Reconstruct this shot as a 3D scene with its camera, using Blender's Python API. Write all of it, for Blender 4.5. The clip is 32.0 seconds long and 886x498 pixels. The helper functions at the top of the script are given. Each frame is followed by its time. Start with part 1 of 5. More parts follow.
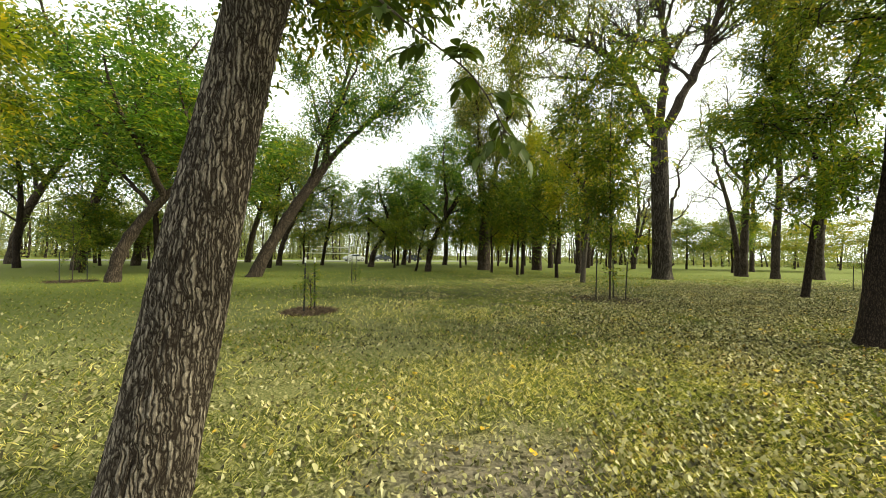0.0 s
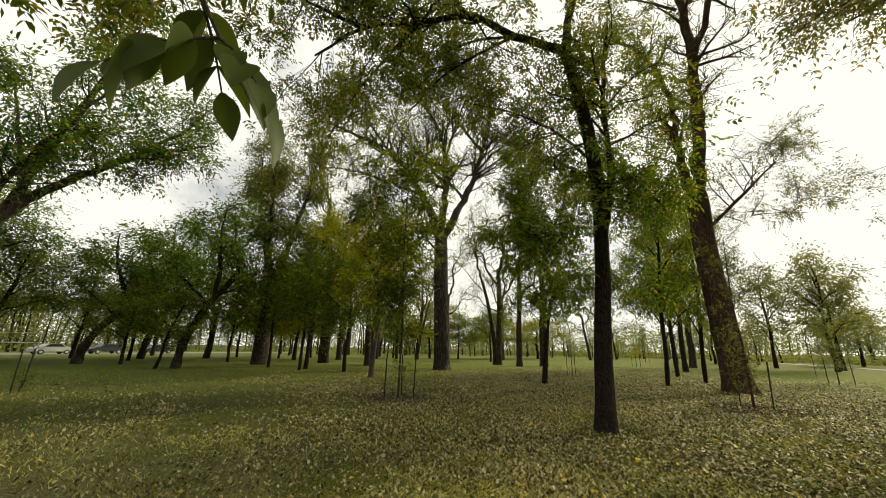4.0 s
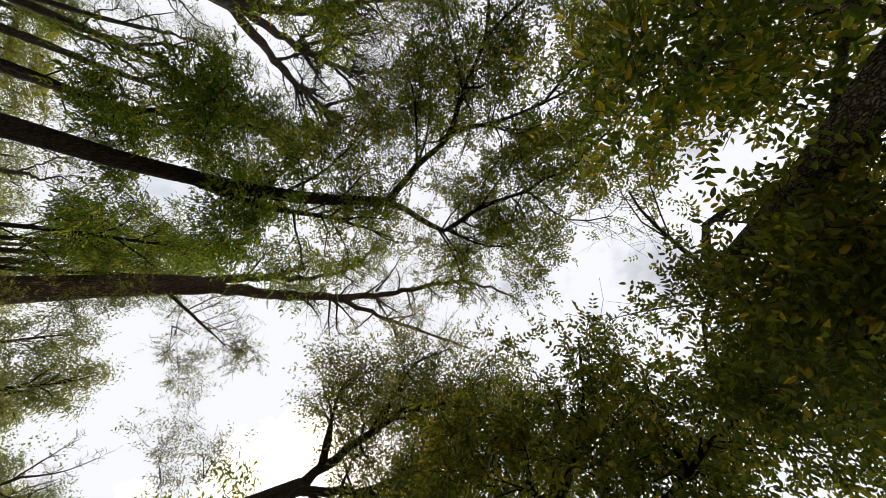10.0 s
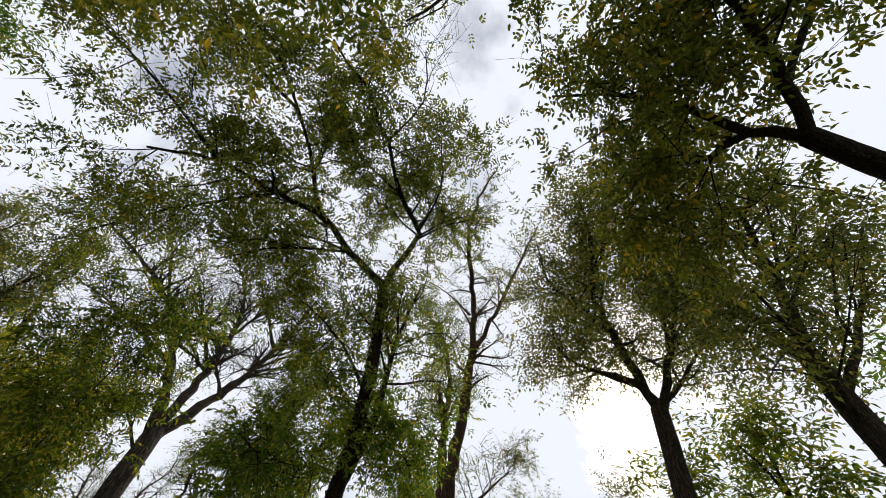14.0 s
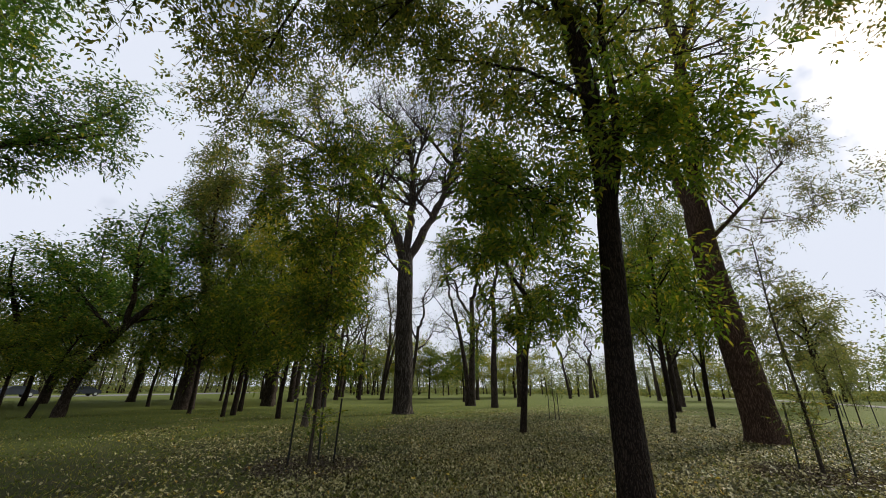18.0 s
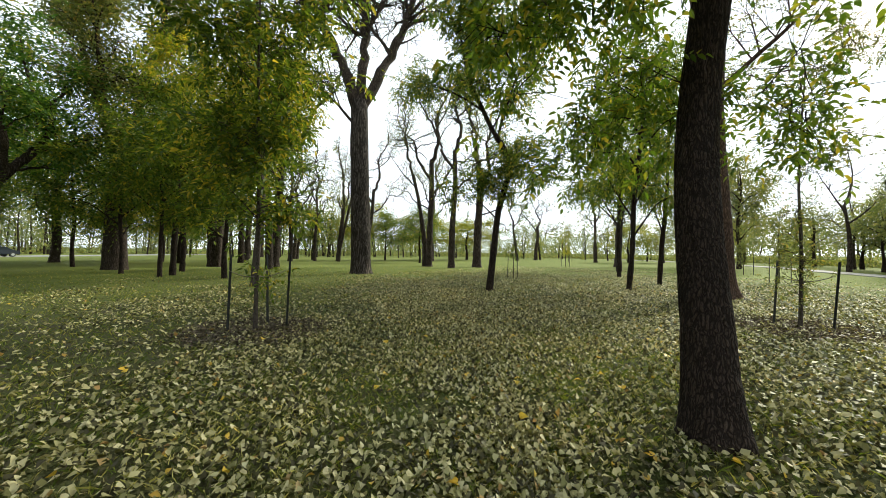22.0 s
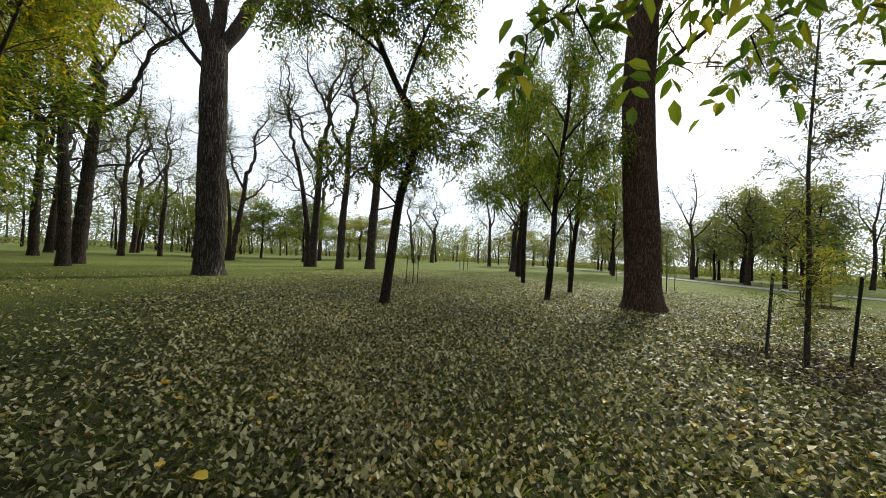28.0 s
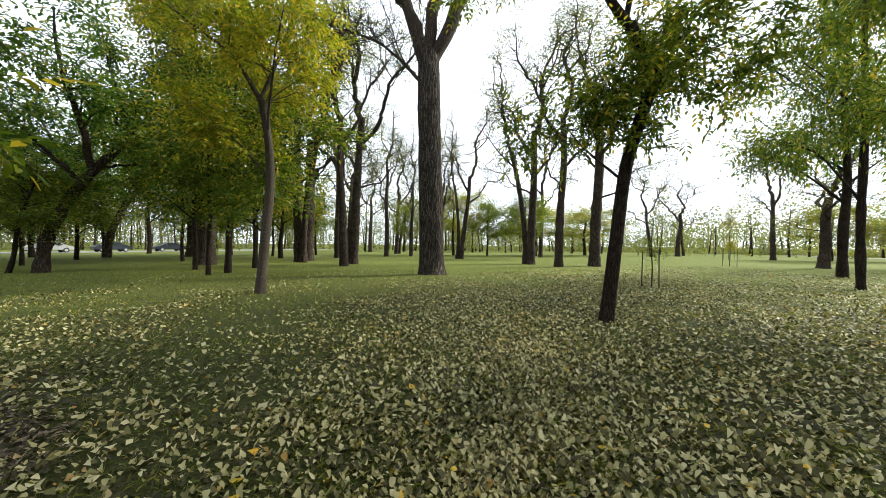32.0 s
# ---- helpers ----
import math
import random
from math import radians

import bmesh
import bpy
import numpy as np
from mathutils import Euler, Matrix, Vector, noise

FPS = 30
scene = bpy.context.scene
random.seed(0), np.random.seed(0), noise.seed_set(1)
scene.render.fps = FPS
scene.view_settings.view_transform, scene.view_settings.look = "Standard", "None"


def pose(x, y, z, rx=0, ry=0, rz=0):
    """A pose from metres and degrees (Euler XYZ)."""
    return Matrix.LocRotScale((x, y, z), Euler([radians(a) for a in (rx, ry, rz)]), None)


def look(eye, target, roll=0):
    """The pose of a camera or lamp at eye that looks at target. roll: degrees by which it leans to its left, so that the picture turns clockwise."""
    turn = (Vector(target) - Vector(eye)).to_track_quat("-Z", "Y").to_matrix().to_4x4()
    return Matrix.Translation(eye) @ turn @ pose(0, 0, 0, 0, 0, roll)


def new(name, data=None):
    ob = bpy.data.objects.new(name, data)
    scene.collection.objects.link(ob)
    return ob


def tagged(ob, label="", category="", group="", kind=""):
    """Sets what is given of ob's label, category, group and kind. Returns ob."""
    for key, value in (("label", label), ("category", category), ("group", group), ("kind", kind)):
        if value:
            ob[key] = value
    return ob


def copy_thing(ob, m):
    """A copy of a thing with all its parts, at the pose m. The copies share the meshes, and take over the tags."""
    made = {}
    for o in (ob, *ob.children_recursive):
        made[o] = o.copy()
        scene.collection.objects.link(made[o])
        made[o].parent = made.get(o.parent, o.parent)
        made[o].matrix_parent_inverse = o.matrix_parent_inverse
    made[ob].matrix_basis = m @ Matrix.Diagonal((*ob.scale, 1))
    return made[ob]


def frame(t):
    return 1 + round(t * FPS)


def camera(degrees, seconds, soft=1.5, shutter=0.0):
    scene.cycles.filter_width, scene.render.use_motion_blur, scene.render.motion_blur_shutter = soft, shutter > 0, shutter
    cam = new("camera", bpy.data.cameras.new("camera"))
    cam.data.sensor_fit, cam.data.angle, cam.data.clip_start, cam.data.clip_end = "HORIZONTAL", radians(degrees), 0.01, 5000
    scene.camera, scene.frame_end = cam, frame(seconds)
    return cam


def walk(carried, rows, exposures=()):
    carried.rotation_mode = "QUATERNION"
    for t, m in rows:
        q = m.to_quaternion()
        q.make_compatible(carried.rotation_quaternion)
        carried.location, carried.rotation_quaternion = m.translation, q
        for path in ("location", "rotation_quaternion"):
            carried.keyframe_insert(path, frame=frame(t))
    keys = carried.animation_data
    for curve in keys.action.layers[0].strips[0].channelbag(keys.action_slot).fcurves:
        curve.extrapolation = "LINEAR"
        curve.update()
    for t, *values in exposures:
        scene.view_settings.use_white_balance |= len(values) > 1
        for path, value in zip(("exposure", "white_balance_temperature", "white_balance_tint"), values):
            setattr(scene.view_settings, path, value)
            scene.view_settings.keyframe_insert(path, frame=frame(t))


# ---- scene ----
cam = camera(101.4, 32.0, 0.6)
PATH = [
    (0, (2.797, -13.591, 1.543), (1.127, -12.490, 1.578), 0.9),
    (0.5, (2.653, -13.515, 1.513), (1.210, -12.134, 1.414), 0.8),
    (1, (2.563, -13.327, 1.566), (1.406, -11.700, 1.442), 2.3),
    (1.5, (2.483, -13.183, 1.553), (1.503, -11.439, 1.571), 1.6),
    (2, (2.434, -13.124, 1.537), (1.605, -11.304, 1.516), 1.8),
    (2.5, (2.356, -12.913, 1.595), (1.480, -11.116, 1.651), 2.6),
    (4.5, (1.884, -12.490, 1.653), (1.099, -10.797, 2.372), 0.3),
    (5, (1.907, -12.519, 1.648), (1.139, -10.911, 2.557), 0.5),
    (5.5, (1.944, -12.553, 1.641), (1.257, -11.002, 2.700), 2.5),
    (6, (1.994, -12.579, 1.630), (1.395, -11.096, 2.831), 4.0),
    (6.5, (2.057, -12.582, 1.616), (1.621, -11.130, 2.920), 7.8),
    (7, (2.129, -12.559, 1.598), (1.844, -11.129, 2.967), 15.4),
    (7.5, (2.209, -12.517, 1.577), (2.026, -11.139, 3.015), 24.8),
    (8, (2.292, -12.464, 1.559), (2.224, -11.131, 3.048), 34.4),
    (8.5, (2.372, -12.408, 1.546), (2.387, -11.127, 3.082), 46.6),
    (9, (2.442, -12.354, 1.540), (2.460, -11.111, 3.106), 64.8),
    (9.5, (2.494, -12.310, 1.540), (2.511, -11.093, 3.127), 83.2),
    (10, (2.525, -12.276, 1.547), (2.559, -11.069, 3.141), 96.9),
    (10.5, (2.529, -12.248, 1.564), (2.581, -11.056, 3.169), 93.3),
    (11, (2.508, -12.212, 1.589), (2.585, -11.040, 3.208), 89.1),
    (11.5, (2.469, -12.151, 1.616), (2.685, -11.123, 3.318), 70.8),
    (12, (2.424, -12.059, 1.636), (2.758, -11.080, 3.347), 37.7),
    (12.5, (2.386, -11.941, 1.643), (2.652, -10.880, 3.318), 21.4),
    (13, (2.365, -11.807, 1.640), (2.518, -10.731, 3.319), 14.4),
    (13.5, (2.363, -11.674, 1.628), (2.548, -10.568, 3.284), 9.9),
    (14, (2.373, -11.559, 1.614), (2.474, -10.369, 3.218), 10.7),
    (14.5, (2.390, -11.469, 1.599), (2.396, -10.145, 3.098), 8.2),
    (16.5, (1.599, -9.567, 1.583), (1.216, -7.977, 2.734), 0.6),
    (17, (1.476, -9.257, 1.644), (1.055, -7.641, 2.745), -0.1),
    (17.5, (1.377, -9.130, 1.634), (0.764, -7.440, 2.511), 0.5),
    (18, (1.285, -8.833, 1.701), (0.608, -7.091, 2.413), 0.4),
    (18.5, (1.139, -8.615, 1.670), (0.482, -6.804, 2.207), 2.5),
    (19, (1.038, -8.247, 1.564), (0.395, -6.384, 1.909), -0.5),
    (19.5, (0.797, -8.232, 1.544), (0.172, -6.338, 1.687), 1.3),
    (20, (0.648, -7.970, 1.508), (0.124, -6.044, 1.638), 3.3),
    (20.5, (0.501, -7.750, 1.502), (-0.037, -5.825, 1.555), 3.4),
    (21, (0.299, -7.512, 1.526), (-0.189, -5.573, 1.553), -0.5),
    (21.5, (0.179, -7.243, 1.506), (-0.334, -5.311, 1.538), -0.2),
    (22, (0.104, -6.941, 1.524), (-0.371, -4.998, 1.538), 0.7),
    (22.5, (0.022, -6.595, 1.508), (-0.252, -4.616, 1.616), -0.1),
    (23, (-0.057, -6.360, 1.508), (-0.054, -4.361, 1.556), -0.1),
    (23.5, (-0.126, -6.088, 1.509), (-0.190, -4.090, 1.594), 1.2),
    (24, (-0.233, -5.816, 1.454), (-0.522, -3.837, 1.463), 2.6),
    (24.5, (-0.369, -5.522, 1.442), (-0.856, -3.583, 1.491), 1.5),
    (26.5, (-0.583, -4.190, 1.417), (-1.054, -2.246, 1.416), -0.2),
    (27, (-0.528, -3.972, 1.392), (-0.674, -1.979, 1.316), 1.6),
    (27.5, (-0.419, -3.580, 1.409), (-0.364, -1.582, 1.341), 4.0),
    (28, (-0.372, -3.153, 1.454), (-0.277, -1.156, 1.491), 2.6),
    (28.5, (-0.360, -2.836, 1.461), (-0.290, -0.838, 1.496), -0.1),
    (29, (-0.279, -2.500, 1.465), (-0.238, -0.504, 1.580), 2.8),
    (29.5, (-0.217, -2.232, 1.489), (-0.158, -0.233, 1.511), 1.1),
    (30, (-0.202, -1.894, 1.503), (-0.084, 0.098, 1.622), 1.9),
    (30.5, (-0.226, -1.604, 1.506), (-0.197, 0.396, 1.483), -0.1),
    (31, (-0.206, -1.236, 1.457), (-0.540, 0.735, 1.392), 2.4),
    (31.5, (-0.350, -0.922, 1.495), (-1.093, 0.929, 1.354), 2.0),
    (32, (-0.449, -0.731, 1.534), (-1.502, 0.969, 1.511), 0.5),
]
EXPOSURES = [(0, 0.87, 6700, -3), (1, 0.7, 7750, -6), (2, 0.32, 7800, -2), (4.5, -0.12, 6900, 5), (6, -0.2, 6300, 8), (8, -0.1, 6350, 12), (10, -0.2, 6300, 12), (12, -0.12, 6200, 12), (13, -0.24, 6050, 12), (14.5, -0.26, 6050, 12), (16.5, -0.52, 5950, 14), (18, -0.42, 5850, 12), (19.5, 0.5, 5850, 7), (24.5, 0.63, 5950, 3), (27, 0.45, 5850, 5), (28, 0.08, 5800, 8), (30, -0.06, 5850, 11), (31, 0.1, 5850, 13), (32, 0.75, 5850, 7)]
walk(cam, [(t, look(eye, target, roll)) for t, eye, target, roll in PATH], EXPOSURES)

# ---- world and sun ----
SUN_AZ, SUN_EL = 36.5, 29.0          # degrees from +y towards +x, and above the horizon
SUN_STRENGTH = 4.8
world = bpy.data.worlds.new("sky")
scene.world = world
world.use_nodes = True
wt = world.node_tree
wt.nodes.clear()
w_out = wt.nodes.new("ShaderNodeOutputWorld")
w_bg = wt.nodes.new("ShaderNodeBackground")
w_sky = wt.nodes.new("ShaderNodeTexSky")
w_sky.sky_type, w_sky.sun_disc = "NISHITA", False
w_sky.sun_elevation, w_sky.sun_rotation = radians(SUN_EL), radians(SUN_AZ)
w_sky.air_density, w_sky.dust_density = 1.0, 2.5
w_cloud = wt.nodes.new("ShaderNodeTexNoise")
w_cloud.inputs["Scale"].default_value, w_cloud.inputs["Detail"].default_value, w_cloud.inputs["Roughness"].default_value = 2.6, 6.0, 0.55
w_ramp = wt.nodes.new("ShaderNodeMapRange")
w_ramp.inputs["From Min"].default_value, w_ramp.inputs["From Max"].default_value = 0.24, 0.44
w_mix = wt.nodes.new("ShaderNodeMix")
w_mix.data_type = "RGBA"
w_mix.inputs[7].default_value = (11.5, 11.5, 11.6, 1)      # bright broken cloud
wt.links.new(w_cloud.outputs[0], w_ramp.inputs[0])
wt.links.new(w_ramp.outputs[0], w_mix.inputs[0])
wt.links.new(w_sky.outputs[0], w_mix.inputs[6])
wt.links.new(w_mix.outputs[2], w_bg.inputs["Color"])
w_bg.inputs["Strength"].default_value = 0.096
wt.links.new(w_bg.outputs[0], w_out.inputs["Surface"])

sun = new("sun", bpy.data.lights.new("sun", "SUN"))
sun.data.energy, sun.data.angle, sun.data.color = SUN_STRENGTH, radians(12.0), (1.0, 0.90, 0.70)
SUN_DIR = Vector((math.sin(radians(SUN_AZ)) * math.cos(radians(SUN_EL)), math.cos(radians(SUN_AZ)) * math.cos(radians(SUN_EL)), math.sin(radians(SUN_EL))))
sun.matrix_world = look(SUN_DIR * 60, (0, 0, 0))


# ---- materials ----
def fresh(name):
    m = bpy.data.materials.new(name)
    m.use_nodes = True
    nt = m.node_tree
    bsdf = next(n for n in nt.nodes if n.type == "BSDF_PRINCIPLED")
    return m, nt, bsdf, nt.nodes["Material Output"]


def ramp(nt, factor, stops):
    r = nt.nodes.new("ShaderNodeValToRGB")
    el = r.color_ramp.elements
    while len(el) < len(stops):
        el.new(0.5)
    for e, (p, c) in zip(el, stops):
        e.position, e.color = p, (*c, 1)
    nt.links.new(factor, r.inputs[0])
    return r.outputs[0]


def noise_of(nt, scale, detail=4.0, rough=0.6, stretch=(1, 1, 1), world_space=False):
    co = nt.nodes.new("ShaderNodeTexCoord")
    mp = nt.nodes.new("ShaderNodeMapping")
    mp.inputs["Scale"].default_value = stretch
    if world_space:
        geo = nt.nodes.new("ShaderNodeNewGeometry")
        nt.links.new(geo.outputs["Position"], mp.inputs["Vector"])
    else:
        nt.links.new(co.outputs["Object"], mp.inputs["Vector"])
    n = nt.nodes.new("ShaderNodeTexNoise")
    n.inputs["Scale"].default_value, n.inputs["Detail"].default_value, n.inputs["Roughness"].default_value = scale, detail, rough
    nt.links.new(mp.outputs[0], n.inputs["Vector"])
    return n.outputs[0]


def blend(nt, factor, a, b, how="MIX"):
    m = nt.nodes.new("ShaderNodeMix")
    m.data_type, m.blend_type = "RGBA", how
    for value, slot in ((factor, m.inputs[0]), (a, m.inputs[6]), (b, m.inputs[7])):
        if isinstance(value, (int, float)):
            slot.default_value = value
        elif isinstance(value, tuple):
            slot.default_value = (*value, 1)
        else:
            nt.links.new(value, slot)
    return m.outputs[2]


def bumped(nt, bsdf, height, strength, distance):
    b = nt.nodes.new("ShaderNodeBump")
    b.inputs["Strength"].default_value, b.inputs["Distance"].default_value = strength, distance
    nt.links.new(height, b.inputs["Height"])
    nt.links.new(b.outputs[0], bsdf.inputs["Normal"])


def bark_material(name, dark, mid, light, plates=20.0, stretch=0.16, bump=0.8, gap=0.16):
    """Long bark plates parted by crevices; plates: how many to the metre across the trunk."""
    m, nt, bsdf, _ = fresh(name)
    co = nt.nodes.new("ShaderNodeTexCoord")
    warp = nt.nodes.new("ShaderNodeTexNoise")
    warp.inputs["Scale"].default_value, warp.inputs["Detail"].default_value = plates * 0.25, 4.0
    nt.links.new(co.outputs["Object"], warp.inputs["Vector"])
    push = nt.nodes.new("ShaderNodeVectorMath")
    push.operation = "MULTIPLY_ADD"
    push.inputs[1].default_value = (2.6 / plates, 2.6 / plates, 9.0 / plates)
    nt.links.new(warp.outputs["Color"], push.inputs[0])
    nt.links.new(co.outputs["Object"], push.inputs[2])
    mp = nt.nodes.new("ShaderNodeMapping")
    mp.inputs["Scale"].default_value = (1, 1, stretch)
    nt.links.new(push.outputs[0], mp.inputs["Vector"])
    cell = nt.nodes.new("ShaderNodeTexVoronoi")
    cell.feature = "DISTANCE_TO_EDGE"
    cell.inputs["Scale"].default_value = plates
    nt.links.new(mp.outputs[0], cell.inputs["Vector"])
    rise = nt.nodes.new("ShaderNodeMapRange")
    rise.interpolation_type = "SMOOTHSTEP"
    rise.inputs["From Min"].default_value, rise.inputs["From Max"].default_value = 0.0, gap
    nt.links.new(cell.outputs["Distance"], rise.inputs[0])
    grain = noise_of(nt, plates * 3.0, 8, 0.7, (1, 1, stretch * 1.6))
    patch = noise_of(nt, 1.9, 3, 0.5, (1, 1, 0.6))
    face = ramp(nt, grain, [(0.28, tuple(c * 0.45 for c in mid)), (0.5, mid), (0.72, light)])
    # crevices go near black: dark inner bark, with furrow shade painted in too
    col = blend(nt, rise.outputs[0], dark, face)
    tone = ramp(nt, patch, [(0.3, (0.72, 0.70, 0.66)), (0.7, (1.15, 1.12, 1.05))])
    nt.links.new(blend(nt, 1.0, col, tone, "MULTIPLY"), bsdf.inputs["Base Color"])
    bsdf.inputs["Roughness"].default_value = 0.92
    bsdf.inputs["Specular IOR Level"].default_value = 0.15
    height = nt.nodes.new("ShaderNodeMath")
    height.operation = "MULTIPLY_ADD"
    height.inputs[1].default_value = 0.35
    nt.links.new(grain, height.inputs[0])
    nt.links.new(rise.outputs[0], height.inputs[2])
    bumped(nt, bsdf, height.outputs[0], bump, 0.5 / plates)
    return m


def leaf_material(name, stops, glow=0.45, rough=0.5):
    """Thin leaf: reflects and lets light through; each leaf takes its own tone."""
    m, nt, bsdf, out = fresh(name)
    geo = nt.nodes.new("ShaderNodeNewGeometry")
    info = nt.nodes.new("ShaderNodeObjectInfo")
    col = ramp(nt, geo.outputs["Random Per Island"], stops)
    clump = noise_of(nt, 0.55, 2, 0.5, world_space=True)
    tone = ramp(nt, clump, [(0.3, (0.78, 0.82, 0.75)), (0.7, (1.2, 1.15, 1.0))])
    col = blend(nt, 1.0, col, tone, "MULTIPLY")
    tree = ramp(nt, info.outputs["Random"], [(0.0, (0.85, 0.92, 0.9)), (1.0, (1.12, 1.05, 0.95))])
    col = blend(nt, 1.0, col, tree, "MULTIPLY")
    nt.links.new(col, bsdf.inputs["Base Color"])
    bsdf.inputs["Roughness"].default_value = rough
    bsdf.inputs["Specular IOR Level"].default_value = 0.28
    tr = nt.nodes.new("ShaderNodeBsdfTranslucent")
    warm = blend(nt, 1.0, col, (1.5, 1.5, 0.66), "MULTIPLY")
    nt.links.new(warm, tr.inputs["Color"])
    mx = nt.nodes.new("ShaderNodeMixShader")
    mx.inputs[0].default_value = glow
    nt.links.new(bsdf.outputs[0], mx.inputs[1])
    nt.links.new(tr.outputs[0], mx.inputs[2])
    nt.links.new(mx.outputs[0], out.inputs["Surface"])
    return m


def plain_material(name, colour, rough=0.6, metal=0.0, spots=0.25, scale=40.0, bump=0.15):
    m, nt, bsdf, _ = fresh(name)
    n = noise_of(nt, scale, 4, 0.6)
    lo, hi = tuple(c * (1 - spots) for c in colour), tuple(min(1, c * (1 + spots)) for c in colour)
    nt.links.new(ramp(nt, n, [(0.3, lo), (0.7, hi)]), bsdf.inputs["Base Color"])
    bsdf.inputs["Roughness"].default_value, bsdf.inputs["Metallic"].default_value = rough, metal
    bumped(nt, bsdf, n, bump, 0.005)
    return m


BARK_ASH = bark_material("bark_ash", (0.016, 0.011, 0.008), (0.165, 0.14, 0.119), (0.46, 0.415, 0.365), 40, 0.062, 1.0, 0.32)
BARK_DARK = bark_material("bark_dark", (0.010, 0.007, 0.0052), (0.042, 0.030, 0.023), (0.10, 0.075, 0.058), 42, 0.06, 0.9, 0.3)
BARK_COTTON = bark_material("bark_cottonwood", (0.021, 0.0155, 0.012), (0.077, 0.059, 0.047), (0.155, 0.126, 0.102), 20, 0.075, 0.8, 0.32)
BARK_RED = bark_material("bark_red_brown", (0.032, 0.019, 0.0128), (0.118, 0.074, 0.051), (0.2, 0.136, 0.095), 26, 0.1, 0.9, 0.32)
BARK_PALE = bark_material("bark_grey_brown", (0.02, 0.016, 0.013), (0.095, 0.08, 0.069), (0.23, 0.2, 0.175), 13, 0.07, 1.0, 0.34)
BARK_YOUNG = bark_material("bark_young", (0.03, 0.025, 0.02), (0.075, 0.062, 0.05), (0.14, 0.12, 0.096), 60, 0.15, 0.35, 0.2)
LEAF_ASH = leaf_material("leaf_ash", [(0.0, (0.038, 0.066, 0.012)), (0.5, (0.085, 0.13, 0.018)), (0.85, (0.165, 0.19, 0.026)), (1.0, (0.36, 0.28, 0.03))], 0.54)
LEAF_DEEP = leaf_material("leaf_deep_green", [(0.0, (0.03, 0.068, 0.014)), (0.5, (0.066, 0.128, 0.024)), (0.85, (0.12, 0.175, 0.03)), (1.0, (0.3, 0.27, 0.04))], 0.5)
LEAF_DARK = leaf_material("leaf_dark", [(0.0, (0.06, 0.077, 0.018)), (0.5, (0.115, 0.132, 0.028)), (0.9, (0.21, 0.2, 0.04)), (0.97, (0.3, 0.22, 0.04)), (1.0, (0.5, 0.31, 0.02))], 0.6)
# for the hanging shoot: ash leaf darkened in colour, as seen against the sky
LEAF_BACKLIT = leaf_material("leaf_backlit", [(0.0, (0.035, 0.055, 0.013)), (1.0, (0.08, 0.11, 0.022))], 0.3)
LEAF_YOUNG = leaf_material("leaf_young_ash", [(0.0, (0.05, 0.092, 0.013)), (0.5, (0.098, 0.152, 0.019)), (0.85, (0.165, 0.2, 0.025)), (1.0, (0.36, 0.29, 0.03))], 0.52)
LEAF_YELLOW = leaf_material("leaf_yellowing", [(0.0, (0.105, 0.145, 0.014)), (0.5, (0.19, 0.215, 0.02)), (0.85, (0.3, 0.265, 0.025)), (1.0, (0.45, 0.31, 0.03))], 0.52)
LEAF_OLIVE = leaf_material("leaf_cottonwood", [(0.0, (0.06, 0.08, 0.03)), (0.5, (0.105, 0.125, 0.042)), (0.85, (0.165, 0.165, 0.055)), (1.0, (0.28, 0.21, 0.065))], 0.5)
# paler and greyer than the near leaves: distance haze mixed into the colour
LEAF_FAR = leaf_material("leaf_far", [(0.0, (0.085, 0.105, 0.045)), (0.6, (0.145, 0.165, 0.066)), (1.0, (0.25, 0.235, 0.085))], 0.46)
LITTER = leaf_material("litter", [(0.0, (0.03, 0.026, 0.012)), (0.24, (0.085, 0.075, 0.03)), (0.40, (0.175, 0.165, 0.065)), (0.58, (0.325, 0.295, 0.155)), (0.82, (0.44, 0.395, 0.235)), (0.96, (0.58, 0.525, 0.37)), (0.985, (0.30, 0.17, 0.05)), (1.0, (0.55, 0.38, 0.04))], 0.12, 0.6)
LITTER_YELLOW = leaf_material("litter_yellow", [(0.0, (0.55, 0.36, 0.03)), (1.0, (0.68, 0.46, 0.05))], 0.2)
# straw-bright copy of GRASS; the sun on the blades is in its colour
GRASS_SUNLIT = leaf_material("grass_blades_sunlit", [(0.0, (0.05, 0.072, 0.015)), (0.45, (0.16, 0.185, 0.046)), (0.72, (0.48, 0.44, 0.2)), (1.0, (0.7, 0.64, 0.38))], 0.4)
GRASS = leaf_material("grass_blades", [(0.0, (0.06, 0.095, 0.016)), (0.5, (0.12, 0.155, 0.028)), (0.8, (0.22, 0.22, 0.05)), (1.0, (0.36, 0.31, 0.12))], 0.4)
MULCH = leaf_material("mulch_chips", [(0.0, (0.04, 0.027, 0.021)), (0.5, (0.09, 0.063, 0.05)), (1.0, (0.2, 0.15, 0.12))], 0.05, 0.9)
STEEL = plain_material("painted_steel", (0.022, 0.024, 0.022), 0.55, 0.3, 0.3, 60)
WHITE_PAINT = plain_material("white_paint", (0.72, 0.72, 0.70), 0.5)
STRAP = plain_material("strap_webbing", (0.16, 0.14, 0.10), 0.9)
CONCRETE = plain_material("concrete", (0.24, 0.225, 0.195), 0.9, 0.0, 0.18, 6, 0.3)
ASPHALT = plain_material("asphalt", (0.17, 0.165, 0.16), 0.92, 0.0, 0.2, 5, 0.3)


